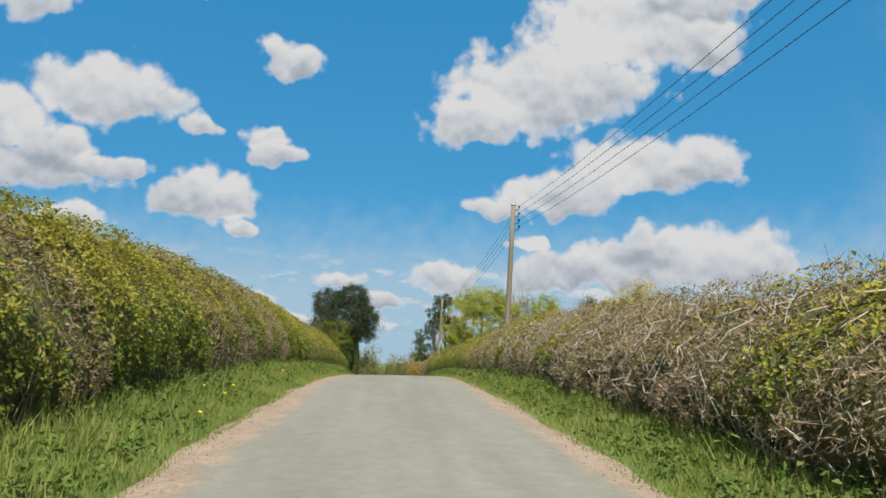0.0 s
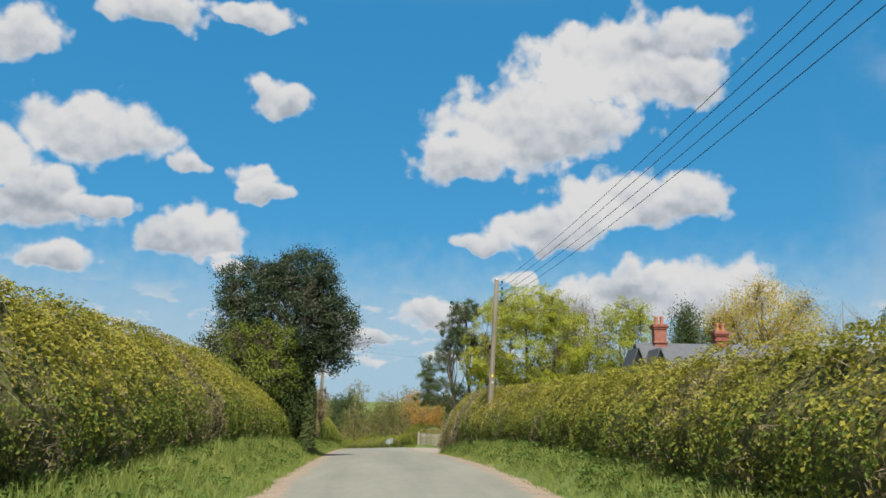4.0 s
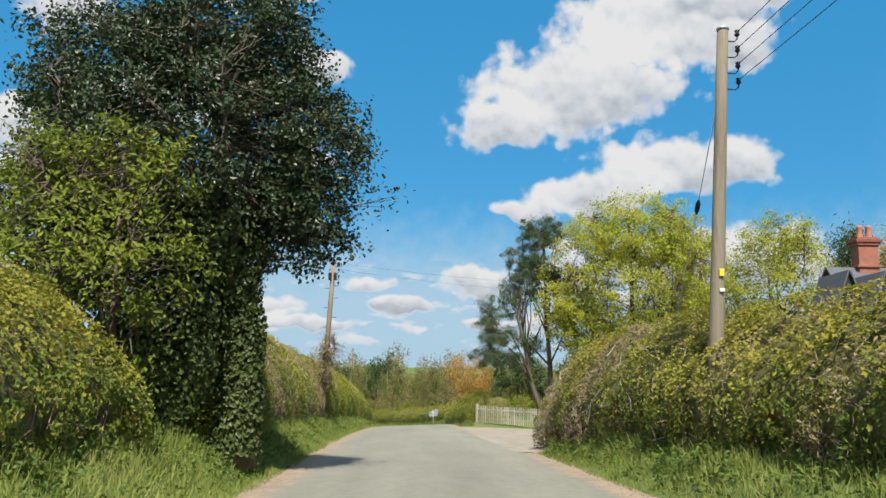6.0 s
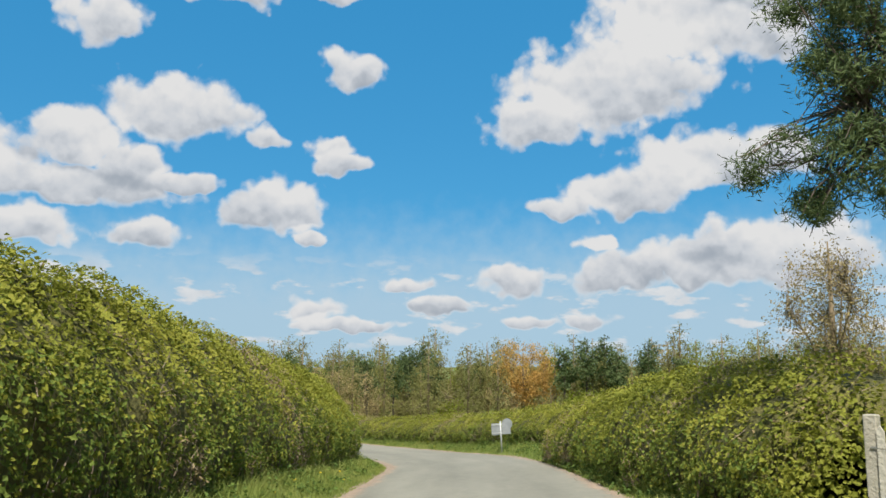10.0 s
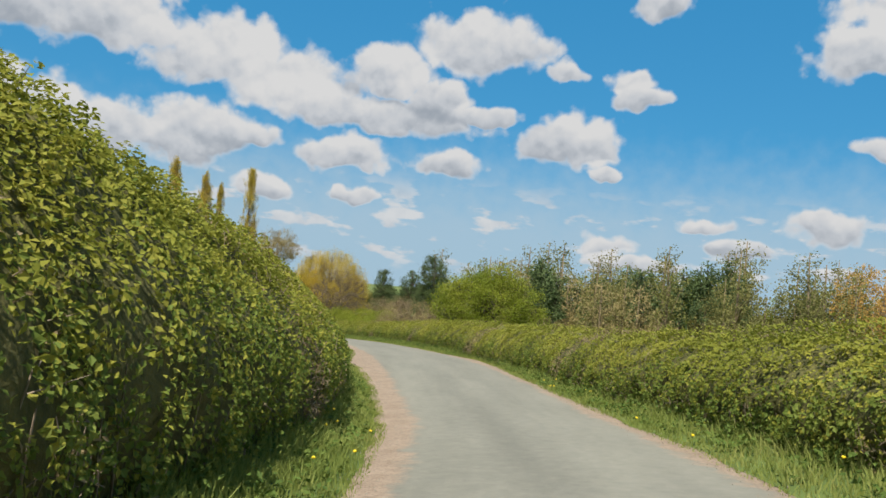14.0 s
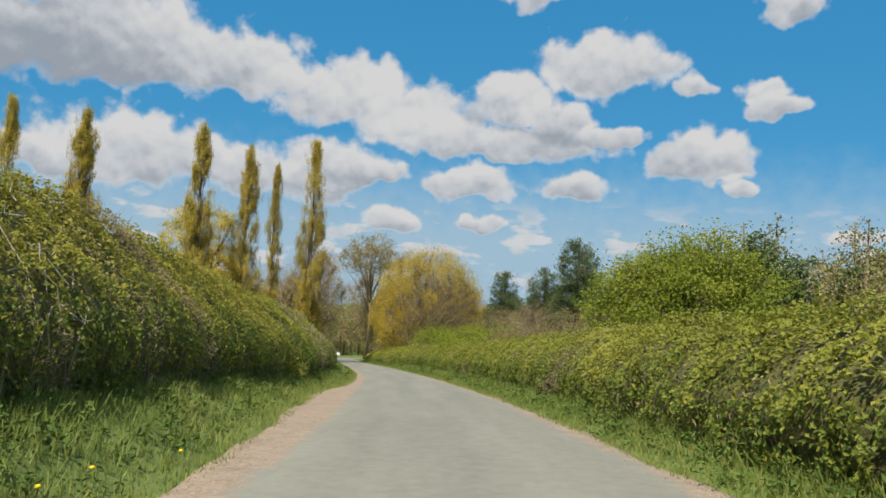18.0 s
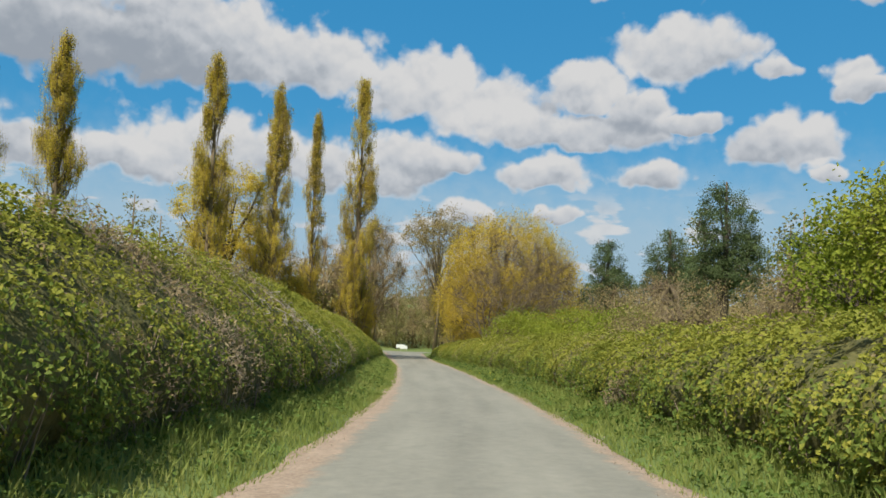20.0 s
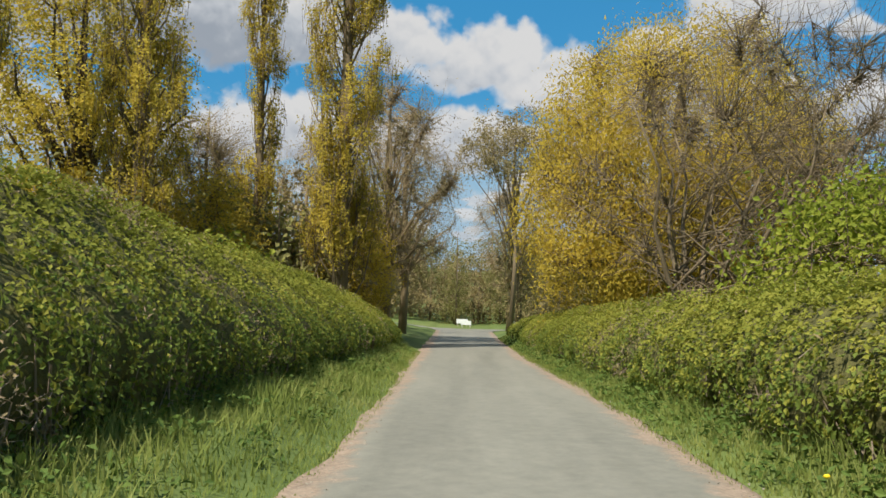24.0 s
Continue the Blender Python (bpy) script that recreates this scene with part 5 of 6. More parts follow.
for i, (x, y, top) in enumerate([(-58.5, 236.0, 2.0), (-64.2, 241.0, -0.4), (-73.7, 250.0, -0.2)]):
    h = top - ground_at(x, y)
    tree("pine_tree", x, y, "dark pine with a dense irregular crown", [(0, 0, 0, 0.3), (0.1, 0, h * 0.5, 0.2), (0, 0, h, 0.05)], 12,
         [(0, 0, h * 0.72, 1.9 - 0.3 * i, 1.9, h * 0.28), (1.2, 0, h * 0.55, 1.6, 1.6, h * 0.2), (-1.2, 0, h * 0.5, 1.5, 1.5, h * 0.18)], M["pine_needle"], M["bark"], clusters=420, per=80, spread=0.24, leaf=(0.17, 0.05), twigs=1, seed=105 + i)
h = 0.6 - ground_at(-43.5, 217.5)
tree("maple_tree", -43.5, 217.5, "leafy bright green maple beyond the hedge", [[(0, 0, 0, 0.3), (-0.6, 0, h * 0.4, 0.2), (-1.8, 0, h * 0.8, 0.06)], [(0.1, 0, 0, 0.3), (0.6, 0, h * 0.4, 0.2), (1.5, 0, h * 0.95, 0.05)]], 26,
     [(0, 0, h * 0.48, 5.2, 4.4, h * 0.38), (1.4, 0, h * 0.80, 1.8, 1.8, h * 0.22), (2.8, 0, h * 0.7, 1.6, 1.6, h * 0.2), (-0.6, 0, h * 0.72, 2.0, 2.0, h * 0.22), (-2.5, 0, h * 0.45, 3.2, 3.0, h * 0.32), (4.2, 0, h * 0.5, 2.2, 2.2, h * 0.3)], M["green_leaf"], M["bark"], clusters=800, per=44, spread=0.5, leaf=(0.17, 0.13), turn=30, hollow=0.6, seed=110)

# ---- far woods: a few kinds, copied ----
def wood_kinds():
    kinds = []
    for i, (h, w, mt) in enumerate([(11.0, 2.0, "wood_leaf"), (12.5, 1.7, "wood_leaf"), (10.0, 2.3, "bud"), (11.5, 1.8, "green_leaf")]):
        kinds.append(tree("woodland_tree", -30 + 9 * i, 262, "slim woodland tree in thin %s spring foliage" % {"wood_leaf": "olive", "bud": "brown", "green_leaf": "green"}[mt], [(0, 0, 0, 0.19), (0.15, 0, h * 0.5, 0.14), (0, 0, h, 0.04)], 9,
                          [(0, 0, h * 0.66, w * 1.25, w * 1.25, h * 0.34), (0.3, 0, h * 0.38, w * 1.15, w * 1.15, h * 0.28)], M[mt], M["pale_bark"], clusters=120, per=15, spread=0.42, leaf=(0.27, 0.19), hollow=0.3, twigs=0, group="woodland trees", seed=120 + i, twig_r=0.02))
    for i, h in enumerate([12.0, 10.5]):
        kinds.append(tree("woodland_pine", -26.6 + 5.3 * i, 259.0 - 5 * i, "dark pine standing over the woodland", [(0, 0, 0, 0.2), (0.1, 0, h * 0.5, 0.14), (0, 0, h, 0.04)], 4,
                          [(0, 0, h * 0.82, 1.5, 1.5, h * 0.19), (0.5, 0, h * 0.64, 1.7, 1.7, h * 0.15), (-0.3, 0, h * 0.5, 1.3, 1.3, h * 0.1)], M["pine_needle"], M["bark"], clusters=110, per=16, spread=0.42, leaf=(0.46, 0.2), hollow=0.1, twigs=0, group="woodland pines", seed=130 + i, twig_r=0.02))
    for i, (h, w, mt) in enumerate([(5.5, 2.6, "bud"), (5.0, 2.8, "wood_leaf"), (4.0, 2.4, "green_leaf")]):
        kinds.append(tree("woodland_shrub", -30 + 7 * i, 246, "rounded %s shrub at the edge of the wood" % {"wood_leaf": "olive", "bud": "brown", "green_leaf": "green"}[mt], [(0, 0, 0, 0.1), (0.1, 0, h * 0.5, 0.07), (0, 0, h, 0.02)], 6,
                          [(0, 0, h * 0.5, w, w, h * 0.5), (0.8, 0, h * 0.3, w * 0.8, w * 0.8, h * 0.3)], M[mt], M["pale_bark"], clusters=110, per=12, spread=0.45, leaf=(0.29, 0.20), hollow=0.3, twigs=1, category="shrub", group="woodland shrubs", seed=135 + i, twig_r=0.015))
    return kinds


KINDS = wood_kinds()
rng = np.random.default_rng(77)


def plant(k, x, y, size=1.0):
    z = ground_at(x, y) - 0.15
    return copy_thing(KINDS[k], pose(x, y, z, 0, 0, rng.uniform(0, 360)) @ Matrix.Scale(size, 4))


for x in np.arange(-72, 108, 2.5):
    for row in range(3):
        px, py = x + rng.uniform(-1.2, 1.2), 252 + row * 9 + rng.uniform(-3, 3) - 0.12 * x
        if (px < -58 or abs(px + 3.7) < 6) and row == 0 or rng.uniform() < (0.04, 0.06, 0.3)[row]:
            continue
        plant(int(rng.choice([0, 0, 1, 1, 3, 3, 0, 1, 2])), px, py, rng.uniform(0.85, 1.4))
for x, y, s in [(3.5, 247, 1.2), (7.5, 246, 1.15), (13, 245, 1.1), (11, 248, 1.2), (18, 244, 1.1), (-45.5, 243.5, 1.05), (-38, 245.5, 1.0), (-24.5, 248, 1.1), (-21.5, 248.5, 1.15), (24.0, 246, 1.0), (36.0, 250, 1.0), (-44.0, 256, 0.95), (-52.0, 262, 1.0), (46.0, 246, 0.95), (60, 240, 0.9), (12, 258, 0.8), (-12, 256, 1.05), (-34, 252, 1.0), (-38, 262, 1.1), (-26.6, 259, 1.1), (-21.3, 254, 1.05), (-6, 252, 0.9), (-29, 229, 1.0), (-24, 224, 0.85), (-60, 258, 1.1)]:
    plant(4 + int(rng.integers(2)), x, y, s)
for x, y, s in [(-118, 282, 1.0), (-124, 290, 1.1), (-131, 304, 1.2), (-138, 312, 1.2), (-146, 318, 1.2), (-150, 308, 1.1), (-156, 300, 1.1), (-148, 292, 1.0), (-143, 300, 0.9), (-128, 312, 1.2), (-160, 318, 1.3), (-118, 300, 1.2), (-112, 288, 1.1), (-152, 326, 1.3), (-140, 326, 1.3), (-166, 306, 1.2), (-120, 268, 1.0), (-126, 262, 1.1), (-116, 258, 1.1), (-132, 256, 1.2), (-124, 246, 1.2), (-116, 240, 1.1), (-112, 228, 1.1), (-128, 232, 1.2)]:
    plant(int(rng.choice([0, 1, 2, 2])), x, y, s)
for x in np.arange(-66, 84, 2.6):
    if abs(x + 3.7) > 5:
        plant(int(rng.choice([7, 7, 7, 8, 8, 6])), x + rng.uniform(-1.5, 1.5), 246 - 0.12 * x + rng.uniform(-3, 3), rng.uniform(0.8, 1.3))
for s_t, d_t, k_t, z_t in [(s_o + 32, d_o, k_o, z_o) for s_o, d_o, k_o, z_o in [(318, -9, 6, 1.0), (322, -5, 6, 1.1), (320, -1.5, 7, 1.0), (323, 2, 6, 1.15), (319, 6, 7, 1.0), (322, 10, 6, 1.1), (330, -7, 2, 0.8), (332, -3, 0, 0.75), (331, 1.5, 2, 0.8), (334, 5, 1, 0.8), (330, 9, 2, 0.85), (326, -13, 2, 0.9), (327, 14, 0, 0.9), (315, 13, 6, 1.0), (314, -14, 7, 1.0), (312, 18, 2, 0.9), (311, -19, 2, 0.9)]]:
    p = place(s_t, d_t)
    plant(k_t, p[0], p[1], z_t)
for x in np.arange(14, 84, 3.2):
    plant(int(rng.choice([6, 7, 7])), x + rng.uniform(-1, 1), 168 + 0.25 * x + rng.uniform(-1.5, 1.5), rng.uniform(0.45, 0.8))
tree("orange_tree", -3.7, 250.0, "broad tree in orange-brown young leaf", [(0, 0, 0, 0.4), (0, 0, 4.0, 0.3), (0, 0, 12.5, 0.05)], 18,
     [(0, 0, 9.0, 6.0, 4.5, 5.2), (1.5, 0, 5.5, 5.5, 4.0, 4.0)], M["orange_leaf"], M["pale_bark"], clusters=420, per=26, spread=0.7, leaf=(0.36, 0.22), seed=140)

for i in range(22):
    p = place(rng.uniform(355, 372), rng.uniform(-24, 24))
    plant(int(rng.choice([2, 2, 0, 1])), p[0], p[1], rng.uniform(1.0, 1.45))
for i in range(50):
    s = rng.uniform(352, 385)
    p = place(s, rng.uniform(-45, 45))
    plant(int(rng.choice([2, 2, 0, 1])), p[0], p[1], rng.uniform(0.7, 1.0))

for x, y, s in [(-24, 214, 0.9), (-18, 218, 0.95), (-28, 222, 0.8), (-12, 212, 0.9), (-20, 226, 0.9), (-8, 220, 0.9), (-33, 226, 0.85)]:
    plant(int(rng.choice([2, 1, 0])), x, y, s)
for x, y, k_t, z_t in [(-96.5, 228, 7, 0.9), (-94.5, 234, 8, 1.0), (-97.0, 234.5, 7, 1.2), (-100, 226, 7, 1.2), (-99, 220, 8, 1.1), (-97, 241, 6, 1.2), (-101, 243, 2, 0.9), (-104, 248, 6, 1.3), (-107, 253, 2, 0.9), (-105, 236, 7, 1.4), (-104, 226, 0, 1.0), (-108, 244, 2, 1.0), (-112, 256, 2, 1.0), (-120, 264, 6, 1.2), (-93.0, 228.5, 7, 0.9), (-95.5, 237.5, 7, 1.1), (-98.5, 229.0, 7, 1.3), (-97.5, 222.5, 7, 1.2), (-106.0, 246.0, 7, 1.1), (-102.0, 218.0, 7, 1.3), (-84.0, 252.0, 7, 0.9)]:
    plant(k_t, x, y, z_t)
plant(4, -43.0, 235.5, 0.95)
plant(5, -40.0, 232.0, 0.9)
plant(2, -40.5, 239.0, 1.0)
plant(1, -36.0, 236.0, 1.0)
plant(0, -33.5, 241.0, 1.1)
plant(2, -47.0, 228.0, 0.85)


# ---- telegraph poles and wires ----


def pole(x, y, top, lean, label, box_on=False):
    g = ground_at(x, y)
    h = top - g
    ob = thing("telegraph_pole", x, y, g - 0.3, label, "pole", "telegraph poles")
    bm = bmesh.new()
    tube(bm, [(lean * t, 0, (h + 0.3) * t) for t in (0, 0.25, 0.5, 0.75, 1.0)], [0.118, 0.112, 0.102, 0.094, 0.086], 12)
    part("shaft", bm, M["pole_wood"], ob)
    bm = bmesh.new()
    tube(bm, [(lean, 0, h + 0.29), (lean, 0, h + 0.33), (lean, 0, h + 0.37)], [0.096, 0.096, 0.03], 12)
    part("cap", bm, M["galvanised"], ob, "grey metal cap")
    pegs = []
    for i in range(4):
        zz = h + 0.15 - 0.26 * i
        sx = 0.22
        bm = bmesh.new()
        tube(bm, [(lean, 0, zz - 0.04), (lean + sx * 0.8, 0, zz - 0.04), (lean + sx, 0, zz), (lean + sx, 0, zz + 0.06)], [0.012] * 4, 6)
        br = part("bracket", bm, M["black"], ob)
        bm = bmesh.new()
        tube(bm, [(lean + sx, 0, zz + 0.04), (lean + sx, 0, zz + 0.07), (lean + sx, 0, zz + 0.10), (lean + sx, 0, zz + 0.14)], [0.02, 0.045, 0.03, 0.04], 10)
        part("insulator", bm, M["black"], br, "dark ceramic insulator")
        pegs.append((x + lean + sx, y, g - 0.3 + zz + 0.11))
    for i in range(9 if box_on else 0):
        bm = bmesh.new()
        zz = h * 0.38 + i * h * 0.062
        sx = 1 if i % 2 else -1
        tube(bm, [(lean * zz / h, 0, zz), (lean * zz / h + sx * 0.27, 0, zz + 0.01)], [0.011, 0.011], 6)
        part("step_iron", bm, M["black"], ob)
    if box_on:
        for dx in (-0.10, 0.11):
            bm = bmesh.new()
            box(bm, lean + dx - 0.06, -0.22, h - 0.45, lean + dx + 0.06, -0.09, h - 0.15, 0.02)
            part("terminal_box", bm, M["black"], ob, "black terminal box near the top")
    return pegs


def wire(name, a, b, sag, r=0.0065):
    bm = bmesh.new()
    pts = [(a[0] * (1 - t) + b[0] * t, a[1] * (1 - t) + b[1] * t, a[2] * (1 - t) + b[2] * t - sag * 4 * t * (1 - t)) for t in np.linspace(0, 1, 15)]
    tube(bm, pts, [r] * 15, 5)
    me = bpy.data.meshes.new(name)
    bm.to_mesh(me)
    bm.free()
    me.materials.append(M["black"])
    return tagged(new(name, me), "thin dark overhead wire strung between poles", "wire", "overhead wires")


peg_z = pole(5.2, -10.0, 5.0, 0.2, "weathered wooden telegraph pole behind the hedge")
peg_a = pole(2.5, 31.1, 6.62, 0.25, "weathered wooden telegraph pole rising from the hedge")
peg_b = pole(-0.12, 71.9, 6.2, 0.32, "weathered wooden telegraph pole rising from the hedge")
plates = thing("pole_plate", -0.12 + 0.16, 71.9 - 0.13, ground_at(-0.12, 71.9), "small yellow warning plate over a white plate on a wooden pole", "sign")
for name_p, zz, w, hh, mt in (("yellow_plate", 2.62, 0.035, 0.055, "dandelion"), ("white_plate", 2.36, 0.035, 0.025, "white_paint")):
    bm = bmesh.new()
    box(bm, -w, -0.006, zz - hh, w, 0.03, zz + hh, 0.003)
    part(name_p, bm, M[mt], plates)
peg_c = pole(-9.45, 92.2, 5.1, 0.25, "wooden telegraph pole with climbing irons and black boxes", True)
for i in range(4):
    wire("overhead_wire", peg_z[i], peg_a[i], 0.5)
    wire("overhead_wire", peg_a[i], peg_b[i], 0.5)
wire("overhead_wire", peg_c[0], (12.4, 93.2, 4.6), 0.5, 0.003)
wire("overhead_wire", peg_c[1], (12.4, 93.4, 4.3), 0.55, 0.003)
stay = thing("stay_wire", -0.2, 75.4, ground_at(-0.2, 75.4), "taut steel stay wire holding a telegraph pole", "wire")
dz = 5.1 - ground_at(-0.2, 75.4)
bm = bmesh.new()
tube(bm, [(0.3 * t, -3.5 * t, dz * t) for t in (0, 0.33, 0.66, 1.0)], [0.008] * 4, 6)
part("cable", bm, M["galvanised"], stay)
bm = bmesh.new()
tube(bm, [(0.3 * t, -3.5 * t, dz * t) for t in (0.70, 0.71, 0.73, 0.74)], [0.012, 0.04, 0.04, 0.012], 8)
part("insulator", bm, M["black"], stay, "dark egg-shaped insulator")
tree("ivy_bush", -9.35, 92.0, "ragged ivy and thorn growing up the pole", [(0, 0, 0, 0.06), (0, 0, 1.5, 0.05), (0.05, 0, 3.2, 0.02)], 8,
     [(0, 0, 2.3, 0.75, 0.6, 0.9), (0.1, 0, 3.0, 0.4, 0.4, 0.8)], M["bud"], M["pale_bark"], clusters=90, per=7, spread=0.2, leaf=(0.08, 0.05), twigs=5, category="bush", seed=150)


# ---- picket fence ----
def picket_mesh():
    bm = bmesh.new()
    w, t, h = 0.032, 0.010, 1.0
    front = [bm.verts.new(v) for v in ((-w, -t, 0.06), (w, -t, 0.06), (w, -t, h - 0.05), (0, -t, h), (-w, -t, h - 0.05))]
    rear = [bm.verts.new((v.co.x, t, v.co.z)) for v in front]
    bm.faces.new(front), bm.faces.new(rear[::-1])
    for k in range(5):
        bm.faces.new((front[k], rear[k], rear[(k + 1) % 5], front[(k + 1) % 5]))
    me = bpy.data.meshes.new("picket")
    bm.to_mesh(me)
    bm.free()
    me.materials.append(M["fence_wood"])
    return me


PICKET = picket_mesh()


def fence(x0, y0, x1, y1, label, height=1.0, post_every=4.6, end_post=True):
    ln = math.hypot(x1 - x0, y1 - y0)
    ang = math.atan2(y1 - y0, x1 - x0)
    z0, z1 = ground_at(x0, y0), ground_at(x1, y1)
    ob = thing("picket_fence", x0, y0, z0, label, "fence", "picket fence runs")
    ob.rotation_euler = (0, 0, ang)
    slope = (z1 - z0) / ln
    r2 = random.Random(4)
    k = 0
    x = 0.09
    while x < ln - 0.05:
        p = hang("picket", PICKET, ob)
        p.location = (x, -0.035, slope * x + r2.uniform(-0.015, 0.015))
        p.rotation_euler = (r2.uniform(-0.02, 0.02), r2.uniform(-0.025, 0.025), 0)
        p.scale = (1, 1, height * r2.uniform(0.97, 1.02))
        x += 0.142
    for zz in (0.3, 0.78):
        bm = bmesh.new()
        tube(bm, [(0, 0, zz * height), (ln, 0, zz * height + slope * ln)], [0.035, 0.035], 4)
        part("rail", bm, M["fence_wood"], ob)
    for i in range(int(ln / post_every) + 1):
        bm = bmesh.new()
        px = min(i * post_every, ln - 0.05)
        box(bm, px - 0.055, -0.02, slope * px - 0.2, px + 0.055, 0.1, slope * px + height * 1.06, 0.008)
        part("post", bm, M["fence_wood"], ob)
    return ob


fence(-3.2, 105.3, 1.0, 101.7, "weathered pale picket fence along a gravel forecourt")
fence(1.15, 101.4, 1.6, 86.5, "weathered grey picket fence before a cottage garden", 1.05)
for x, y, h in [(1.05, 101.6, 1.25)] :
    ob = thing("gate_post", x, y, ground_at(x, y) - 0.1, "square white-topped wooden fence post", "post")
    bm = bmesh.new()
    box(bm, -0.075, -0.075, 0, 0.075, 0.075, h, 0.01)
    part("shaft", bm, M["fence_wood"], ob)
    bm = bmesh.new()
    box(bm, -0.1, -0.1, h, 0.1, 0.1, h + 0.05, 0.01)
    g = bmesh.ops.create_cone(bm, segments=4, radius1=0.12, radius2=0.01, depth=0.09, cap_ends=True)["verts"]
    bmesh.ops.transform(bm, matrix=Matrix.Translation((0, 0, h + 0.095)) @ Matrix.Rotation(0.7854, 4, "Z"), verts=g)
    part("cap", bm, M["white_paint"], ob, "white pyramid cap")
tree("gorse_bush", 0.6, 97.3, "shrub in orange-yellow flower at the fence", [(0, 0, 0, 0.05), (0, 0, 0.7, 0.03), (0, 0, 1.2, 0.01)], 6,
     [(0, 0, 0.85, 0.6, 0.7, 0.55)], M["gorse"], M["bark"], clusters=110, per=26, spread=0.16, leaf=(0.07, 0.045), category="bush", seed=160)
tree("ivy_bush", 0.75, 94.3, "dark ivy bush growing over the fence", [(0, 0, 0, 0.05), (0, 0, 0.6, 0.03), (0, 0, 1.0, 0.01)], 6,
     [(0, 0, 0.6, 0.6, 0.8, 0.55)], M["holly_leaf"], M["bark"], clusters=110, per=26, spread=0.16, leaf=(0.08, 0.06), category="bush", seed=161)
tree("box_hedge", 4.2, 93.0, "square-clipped green garden hedge", [(0, 0, 0, 0.05), (0, 0, 0.9, 0.03), (0, 0, 1.6, 0.01)], 6,
     [(0, 0, 1.1, 1.5, 1.0, 0.95), (1.0, 0, 1.1, 1.2, 1.0, 0.95)], M["hedge_leaf"], M["bark"], clusters=300, per=30, spread=0.2, leaf=(0.09, 0.06), category="hedge", seed=162)
tree("gorse_bush", 2.8, 90.5, "low shrub in bright yellow flower in the garden", [(0, 0, 0, 0.04), (0, 0, 0.5, 0.03), (0, 0, 0.9, 0.01)], 5,
     [(0, 0, 0.7, 0.8, 0.7, 0.4)], M["gorse"], M["bark"], clusters=90, per=24, spread=0.15, leaf=(0.07, 0.045), category="bush", seed=163)
ob = thing("post_box", 1.1, 99.2, ground_at(1.1, 99.2), "small black letter box on a stake at the fence", "letter box")
bm = bmesh.new()
box(bm, -0.03, -0.03, 0, 0.03, 0.03, 0.75)
part("stake", bm, M["fence_wood"], ob)
bm = bmesh.new()
box(bm, -0.18, -0.14, 0.72, 0.18, 0.14, 1.12, 0.03)
part("body", bm, M["black"], ob)

# ---- cottage behind the hedge ----
gz = 0.25
house = thing("cottage", 15.5, 95.0, gz, "brick cottage with grey slate roof and two chimneys", "house")
eave, ridge = 2.9, 5.3


def slab(bm, a, b, c, d, thick):
    """A thick slab over four corners."""
    n = (Vector(b) - Vector(a)).cross(Vector(d) - Vector(a)).normalized() * thick
    lo_v = [bm.verts.new(v) for v in (a, b, c, d)]
    hi_v = [bm.verts.new(Vector(v) + n) for v in (a, b, c, d)]
    bm.faces.new(lo_v[::-1]), bm.faces.new(hi_v)
    for k in range(4):
        bm.faces.new((lo_v[k], lo_v[(k + 1) % 4], hi_v[(k + 1) % 4], hi_v[k]))


def gabled(bm, x0, x1, y0, y1, h, apex, along_x=True):
    """Walls with gable ends as one solid."""
    if along_x:
        prof = [(y0, -3.2), (y1, -3.2), (y1, h), ((y0 + y1) / 2, apex), (y0, h)]
        ends = [[bm.verts.new((x, p[0], p[1])) for p in prof] for x in (x0, x1)]
    else:
        prof = [(x0, 2.0), (x1, 2.0), (x1, h), ((x0 + x1) / 2, apex), (x0, h)]
        ends = [[bm.verts.new((p[0], y, p[1])) for p in prof] for y in (y0, y1)]
    bm.faces.new(ends[0][::-1]), bm.faces.new(ends[1])
    for k in range(5):
        bm.faces.new((ends[0][k], ends[0][(k + 1) % 5], ends[1][(k + 1) % 5], ends[1][k]))


bm = bmesh.new()
gabled(bm, -3.6, 7.0, -2.6, 2.6, eave, ridge - 0.1)
part("wall", bm, M["brick"], house, "red brick walls")
for sy in (-1, 1):
    bm = bmesh.new()
    a, b = (-3.9, sy * 2.95, eave - 0.3), (7.3, sy * 2.95, eave - 0.3)
    c, d = (7.3, 0, ridge), (-3.9, 0, ridge)
    slab(bm, *((a, b, c, d) if sy < 0 else (b, a, d, c)), 0.09)
    part("roof", bm, M["slate"], house, "grey slate roof slope")
for i, gx in enumerate((-4.6, -3.2)):
    bm = bmesh.new()
    gabled(bm, gx - 0.4, gx + 0.4, -3.6, -1.2, 3.4, 4.6, False)
    dm = part("dormer", bm, M["black"], house, "dark steep little gable")
    for sx in (-1, 1):
        bm = bmesh.new()
        a, b, c, d = (gx + sx * 0.56, -3.75, 3.2), (gx + sx * 0.56, -1.1, 3.2), (gx, -1.1, 4.75), (gx, -3.75, 4.75)
        slab(bm, *((b, a, d, c) if sx < 0 else (a, b, c, d)), 0.06)
        part("dormer_roof", bm, M["slate"], dm)
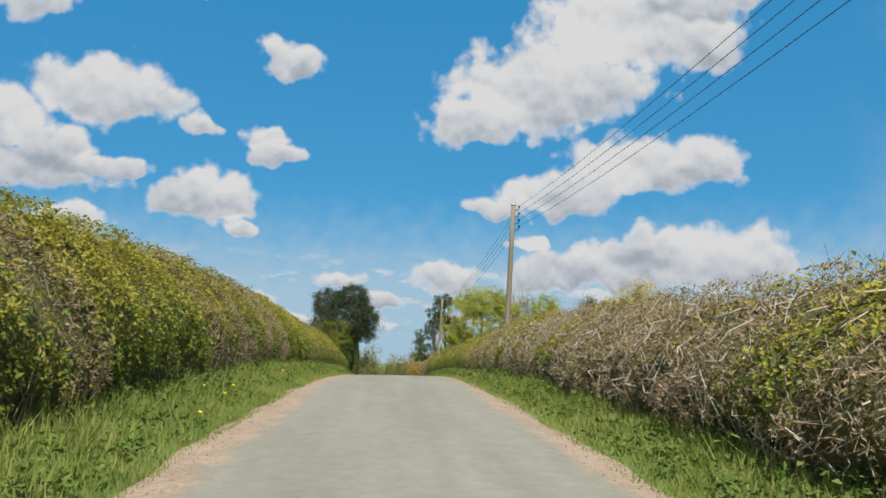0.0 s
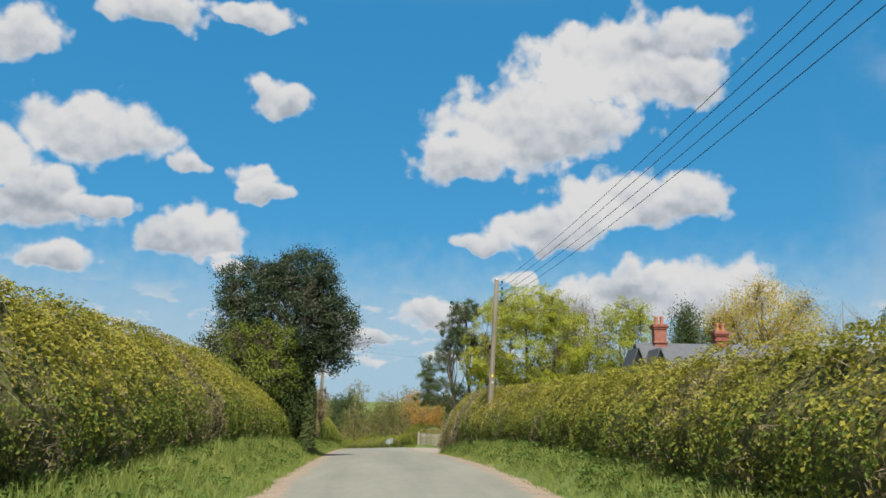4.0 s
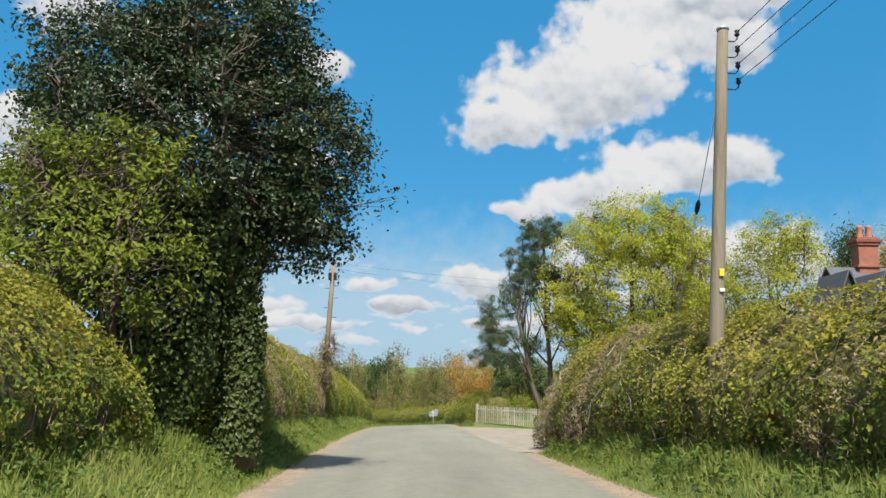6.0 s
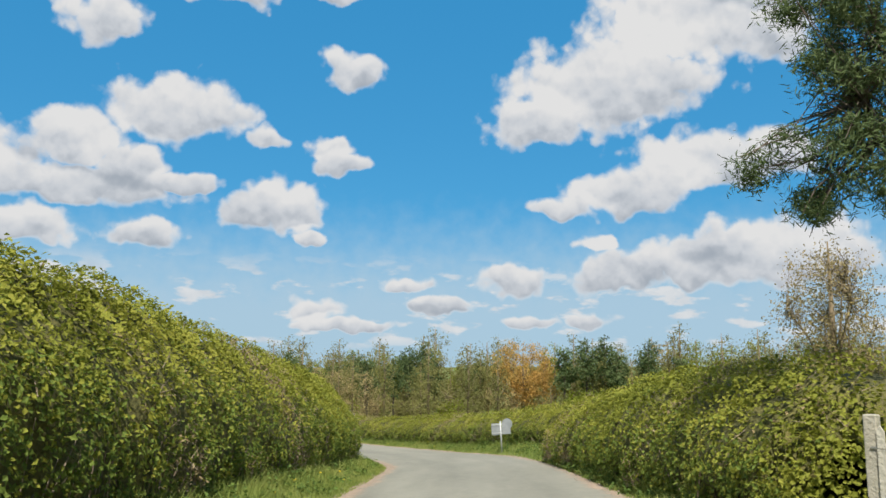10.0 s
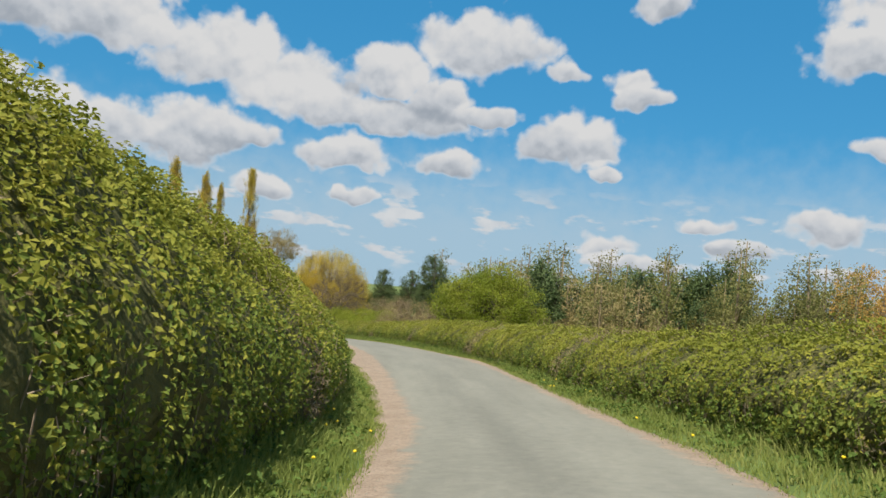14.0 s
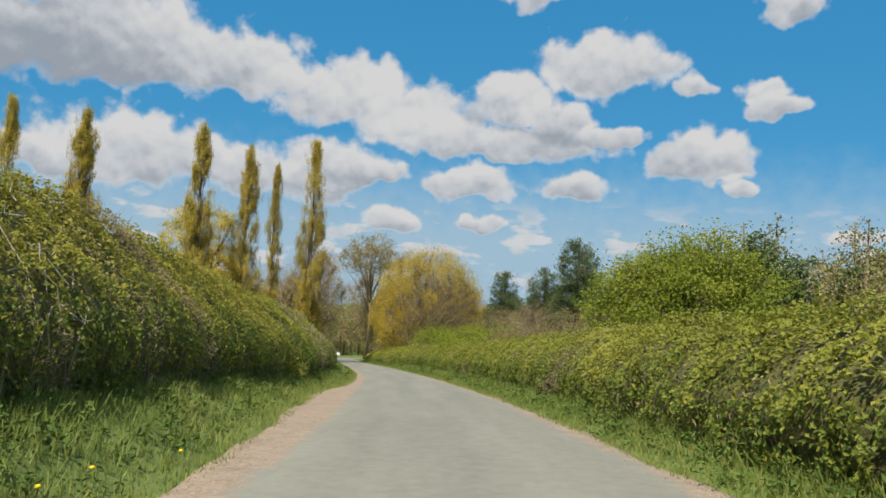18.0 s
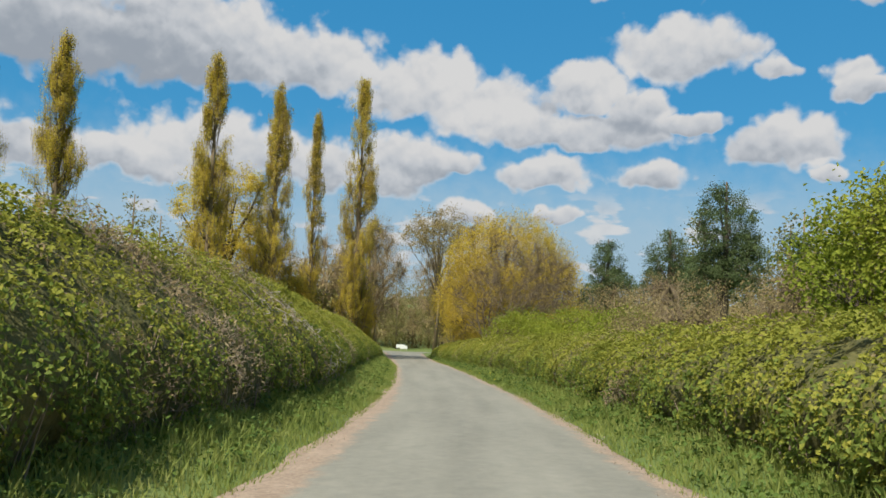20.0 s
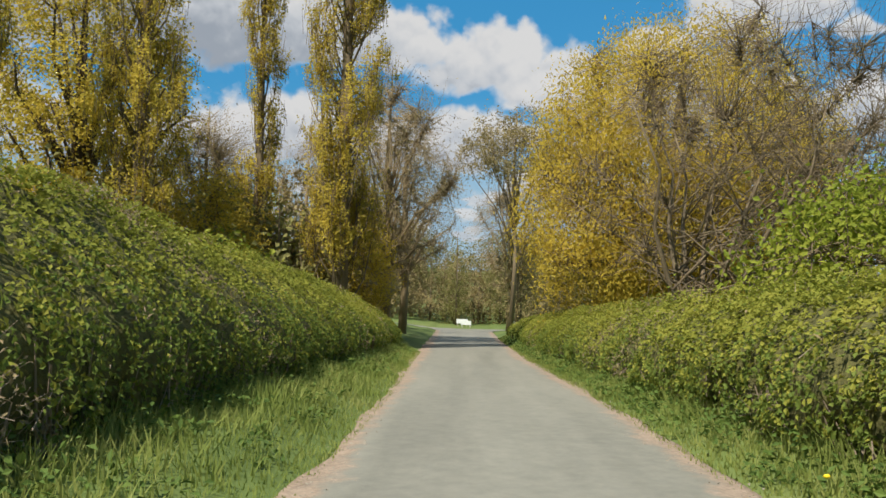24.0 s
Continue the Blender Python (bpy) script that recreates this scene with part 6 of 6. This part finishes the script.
for cx, base, top in [(-2.2, 4.6, 6.3), (2.0, 4.8, 5.9)]:
    bm = bmesh.new()
    box(bm, cx - 0.42, -0.36, base, cx + 0.42, 0.36, top, 0.01)
    ch = part("chimney", bm, M["brick"], house, "red brick chimney stack")
    for k, (e, z0, z1) in enumerate([(0.07, top, top + 0.12), (0.13, top + 0.12, top + 0.24), (0.05, top + 0.24, top + 0.36), (0.08, base + 0.75, base + 0.85)]):
        bm = bmesh.new()
        box(bm, cx - 0.42 - e, -0.36 - e, z0, cx + 0.42 + e, 0.36 + e, z1, 0.008)
        part("corbel", bm, M["brick"], ch)
    for dx in (-0.18, 0.2):
        bm = bmesh.new()
        tube(bm, [(cx + dx, 0, top + 0.34), (cx + dx, 0, top + 0.42), (cx + dx, 0, top + 0.75), (cx + dx, 0, top + 0.82), (cx + dx, 0, top + 0.9)], [0.15, 0.12, 0.11, 0.14, 0.12], 12)
        part("chimney_pot", bm, M["terracotta"], ch, "terracotta chimney pot")

# ---- road signs seen from behind ----
sx, sy = -6.62, 131.0
sg = thing("road_sign", sx, sy, ground_at(sx, sy) + 0.36, "grey backs of two road signs on a leaning post", "road sign")
sg.rotation_euler = (0, radians(-3), radians(8))
bm = bmesh.new()
tube(bm, [(0, 0, -0.5), (0, 0, 0.9)], [0.03, 0.03], 10)
part("post", bm, M["galvanised"], sg)
bm = bmesh.new()
box(bm, -0.36, 0.03, 0.36, -0.03, 0.045, 0.82, 0.004)
pn = part("panel", bm, M["sign_back"], sg, "pale grey back of a rectangular sign")
for zz in (0.44, 0.76):
    bm = bmesh.new()
    box(bm, -0.36, 0.012, zz - 0.02, 0.05, 0.03, zz + 0.02)
    part("clip", bm, M["galvanised"], pn)
bm = bmesh.new()
g = bmesh.ops.create_cone(bm, segments=32, radius1=0.21, radius2=0.21, depth=0.012, cap_ends=True)["verts"]
bmesh.ops.transform(bm, matrix=Matrix.Translation((0.27, 0.05, 0.78)) @ Matrix.Rotation(1.5708, 4, "X"), verts=g)
part("disc", bm, M["sign_back"], sg, "pale grey back of a round sign")
bm = bmesh.new()
box(bm, 0.05, 0.03, 0.38, 0.4, 0.043, 0.7, 0.004)
part("panel", bm, M["sign_back"], sg)

# ---- junction at the foot of the hill ----
for x, y, w, h in [(-137.5, 296.0, 1.3, 0.55), (-140.5, 298.5, 1.5, 0.6), (-131.5, 298.5, 0.6, 0.5)]:
    ob = thing("notice_board", x, y, ground_at(x, y), "low white board on two posts at the junction", "sign", "white boards")
    ob.rotation_euler = (0, 0, radians(42))
    bm = bmesh.new()
    box(bm, -w / 2, -0.02, 0.35, w / 2, 0.02, 0.35 + h, 0.01)
    part("board", bm, M["white_paint"], ob)
    for px in (-w * 0.4, w * 0.4):
        bm = bmesh.new()
        box(bm, px - 0.05, 0.03, -0.1, px + 0.05, 0.1, 0.7)
        part("post", bm, M["fence_wood"], ob)

# ---- dandelions on the verges ----
rng = np.random.default_rng(9)
fl = []
for s0, s1, side, cnt in [(100, 118, -1, 10), (134, 150, -1, 14), (142, 165, 1, 12), (168, 186, -1, 10), (225, 246, 1, 8), (5, 20, -1, 5)]:
    for _ in range(cnt):
        s = rng.uniform(s0, s1)
        e = left_dirt(s) - rng.uniform(0.1, 0.8) if side < 0 else right_dirt(s) + rng.uniform(0.1, 0.8)
        fl.append(place(s, e))
first = None
for p in fl:
    if first is None:
        first = thing("dandelion", *p, "yellow dandelion flower in the verge grass", "flower", "dandelions")
        bm = bmesh.new()
        tube(bm, [(0, 0, -0.02), (0.01, 0, 0.07), (0.015, 0, 0.14)], [0.004, 0.003, 0.003], 5)
        part("stalk", bm, M["grass"], first)
        bm = bmesh.new()
        tube(bm, [(0.015, 0, 0.135), (0.015, 0, 0.15), (0.015, 0, 0.165)], [0.01, 0.028, 0.012], 9)
        part("head", bm, M["dandelion"], first)
    else:
        copy_thing(first, pose(*p, rng.uniform(-15, 15), rng.uniform(-15, 15), rng.uniform(0, 360)))
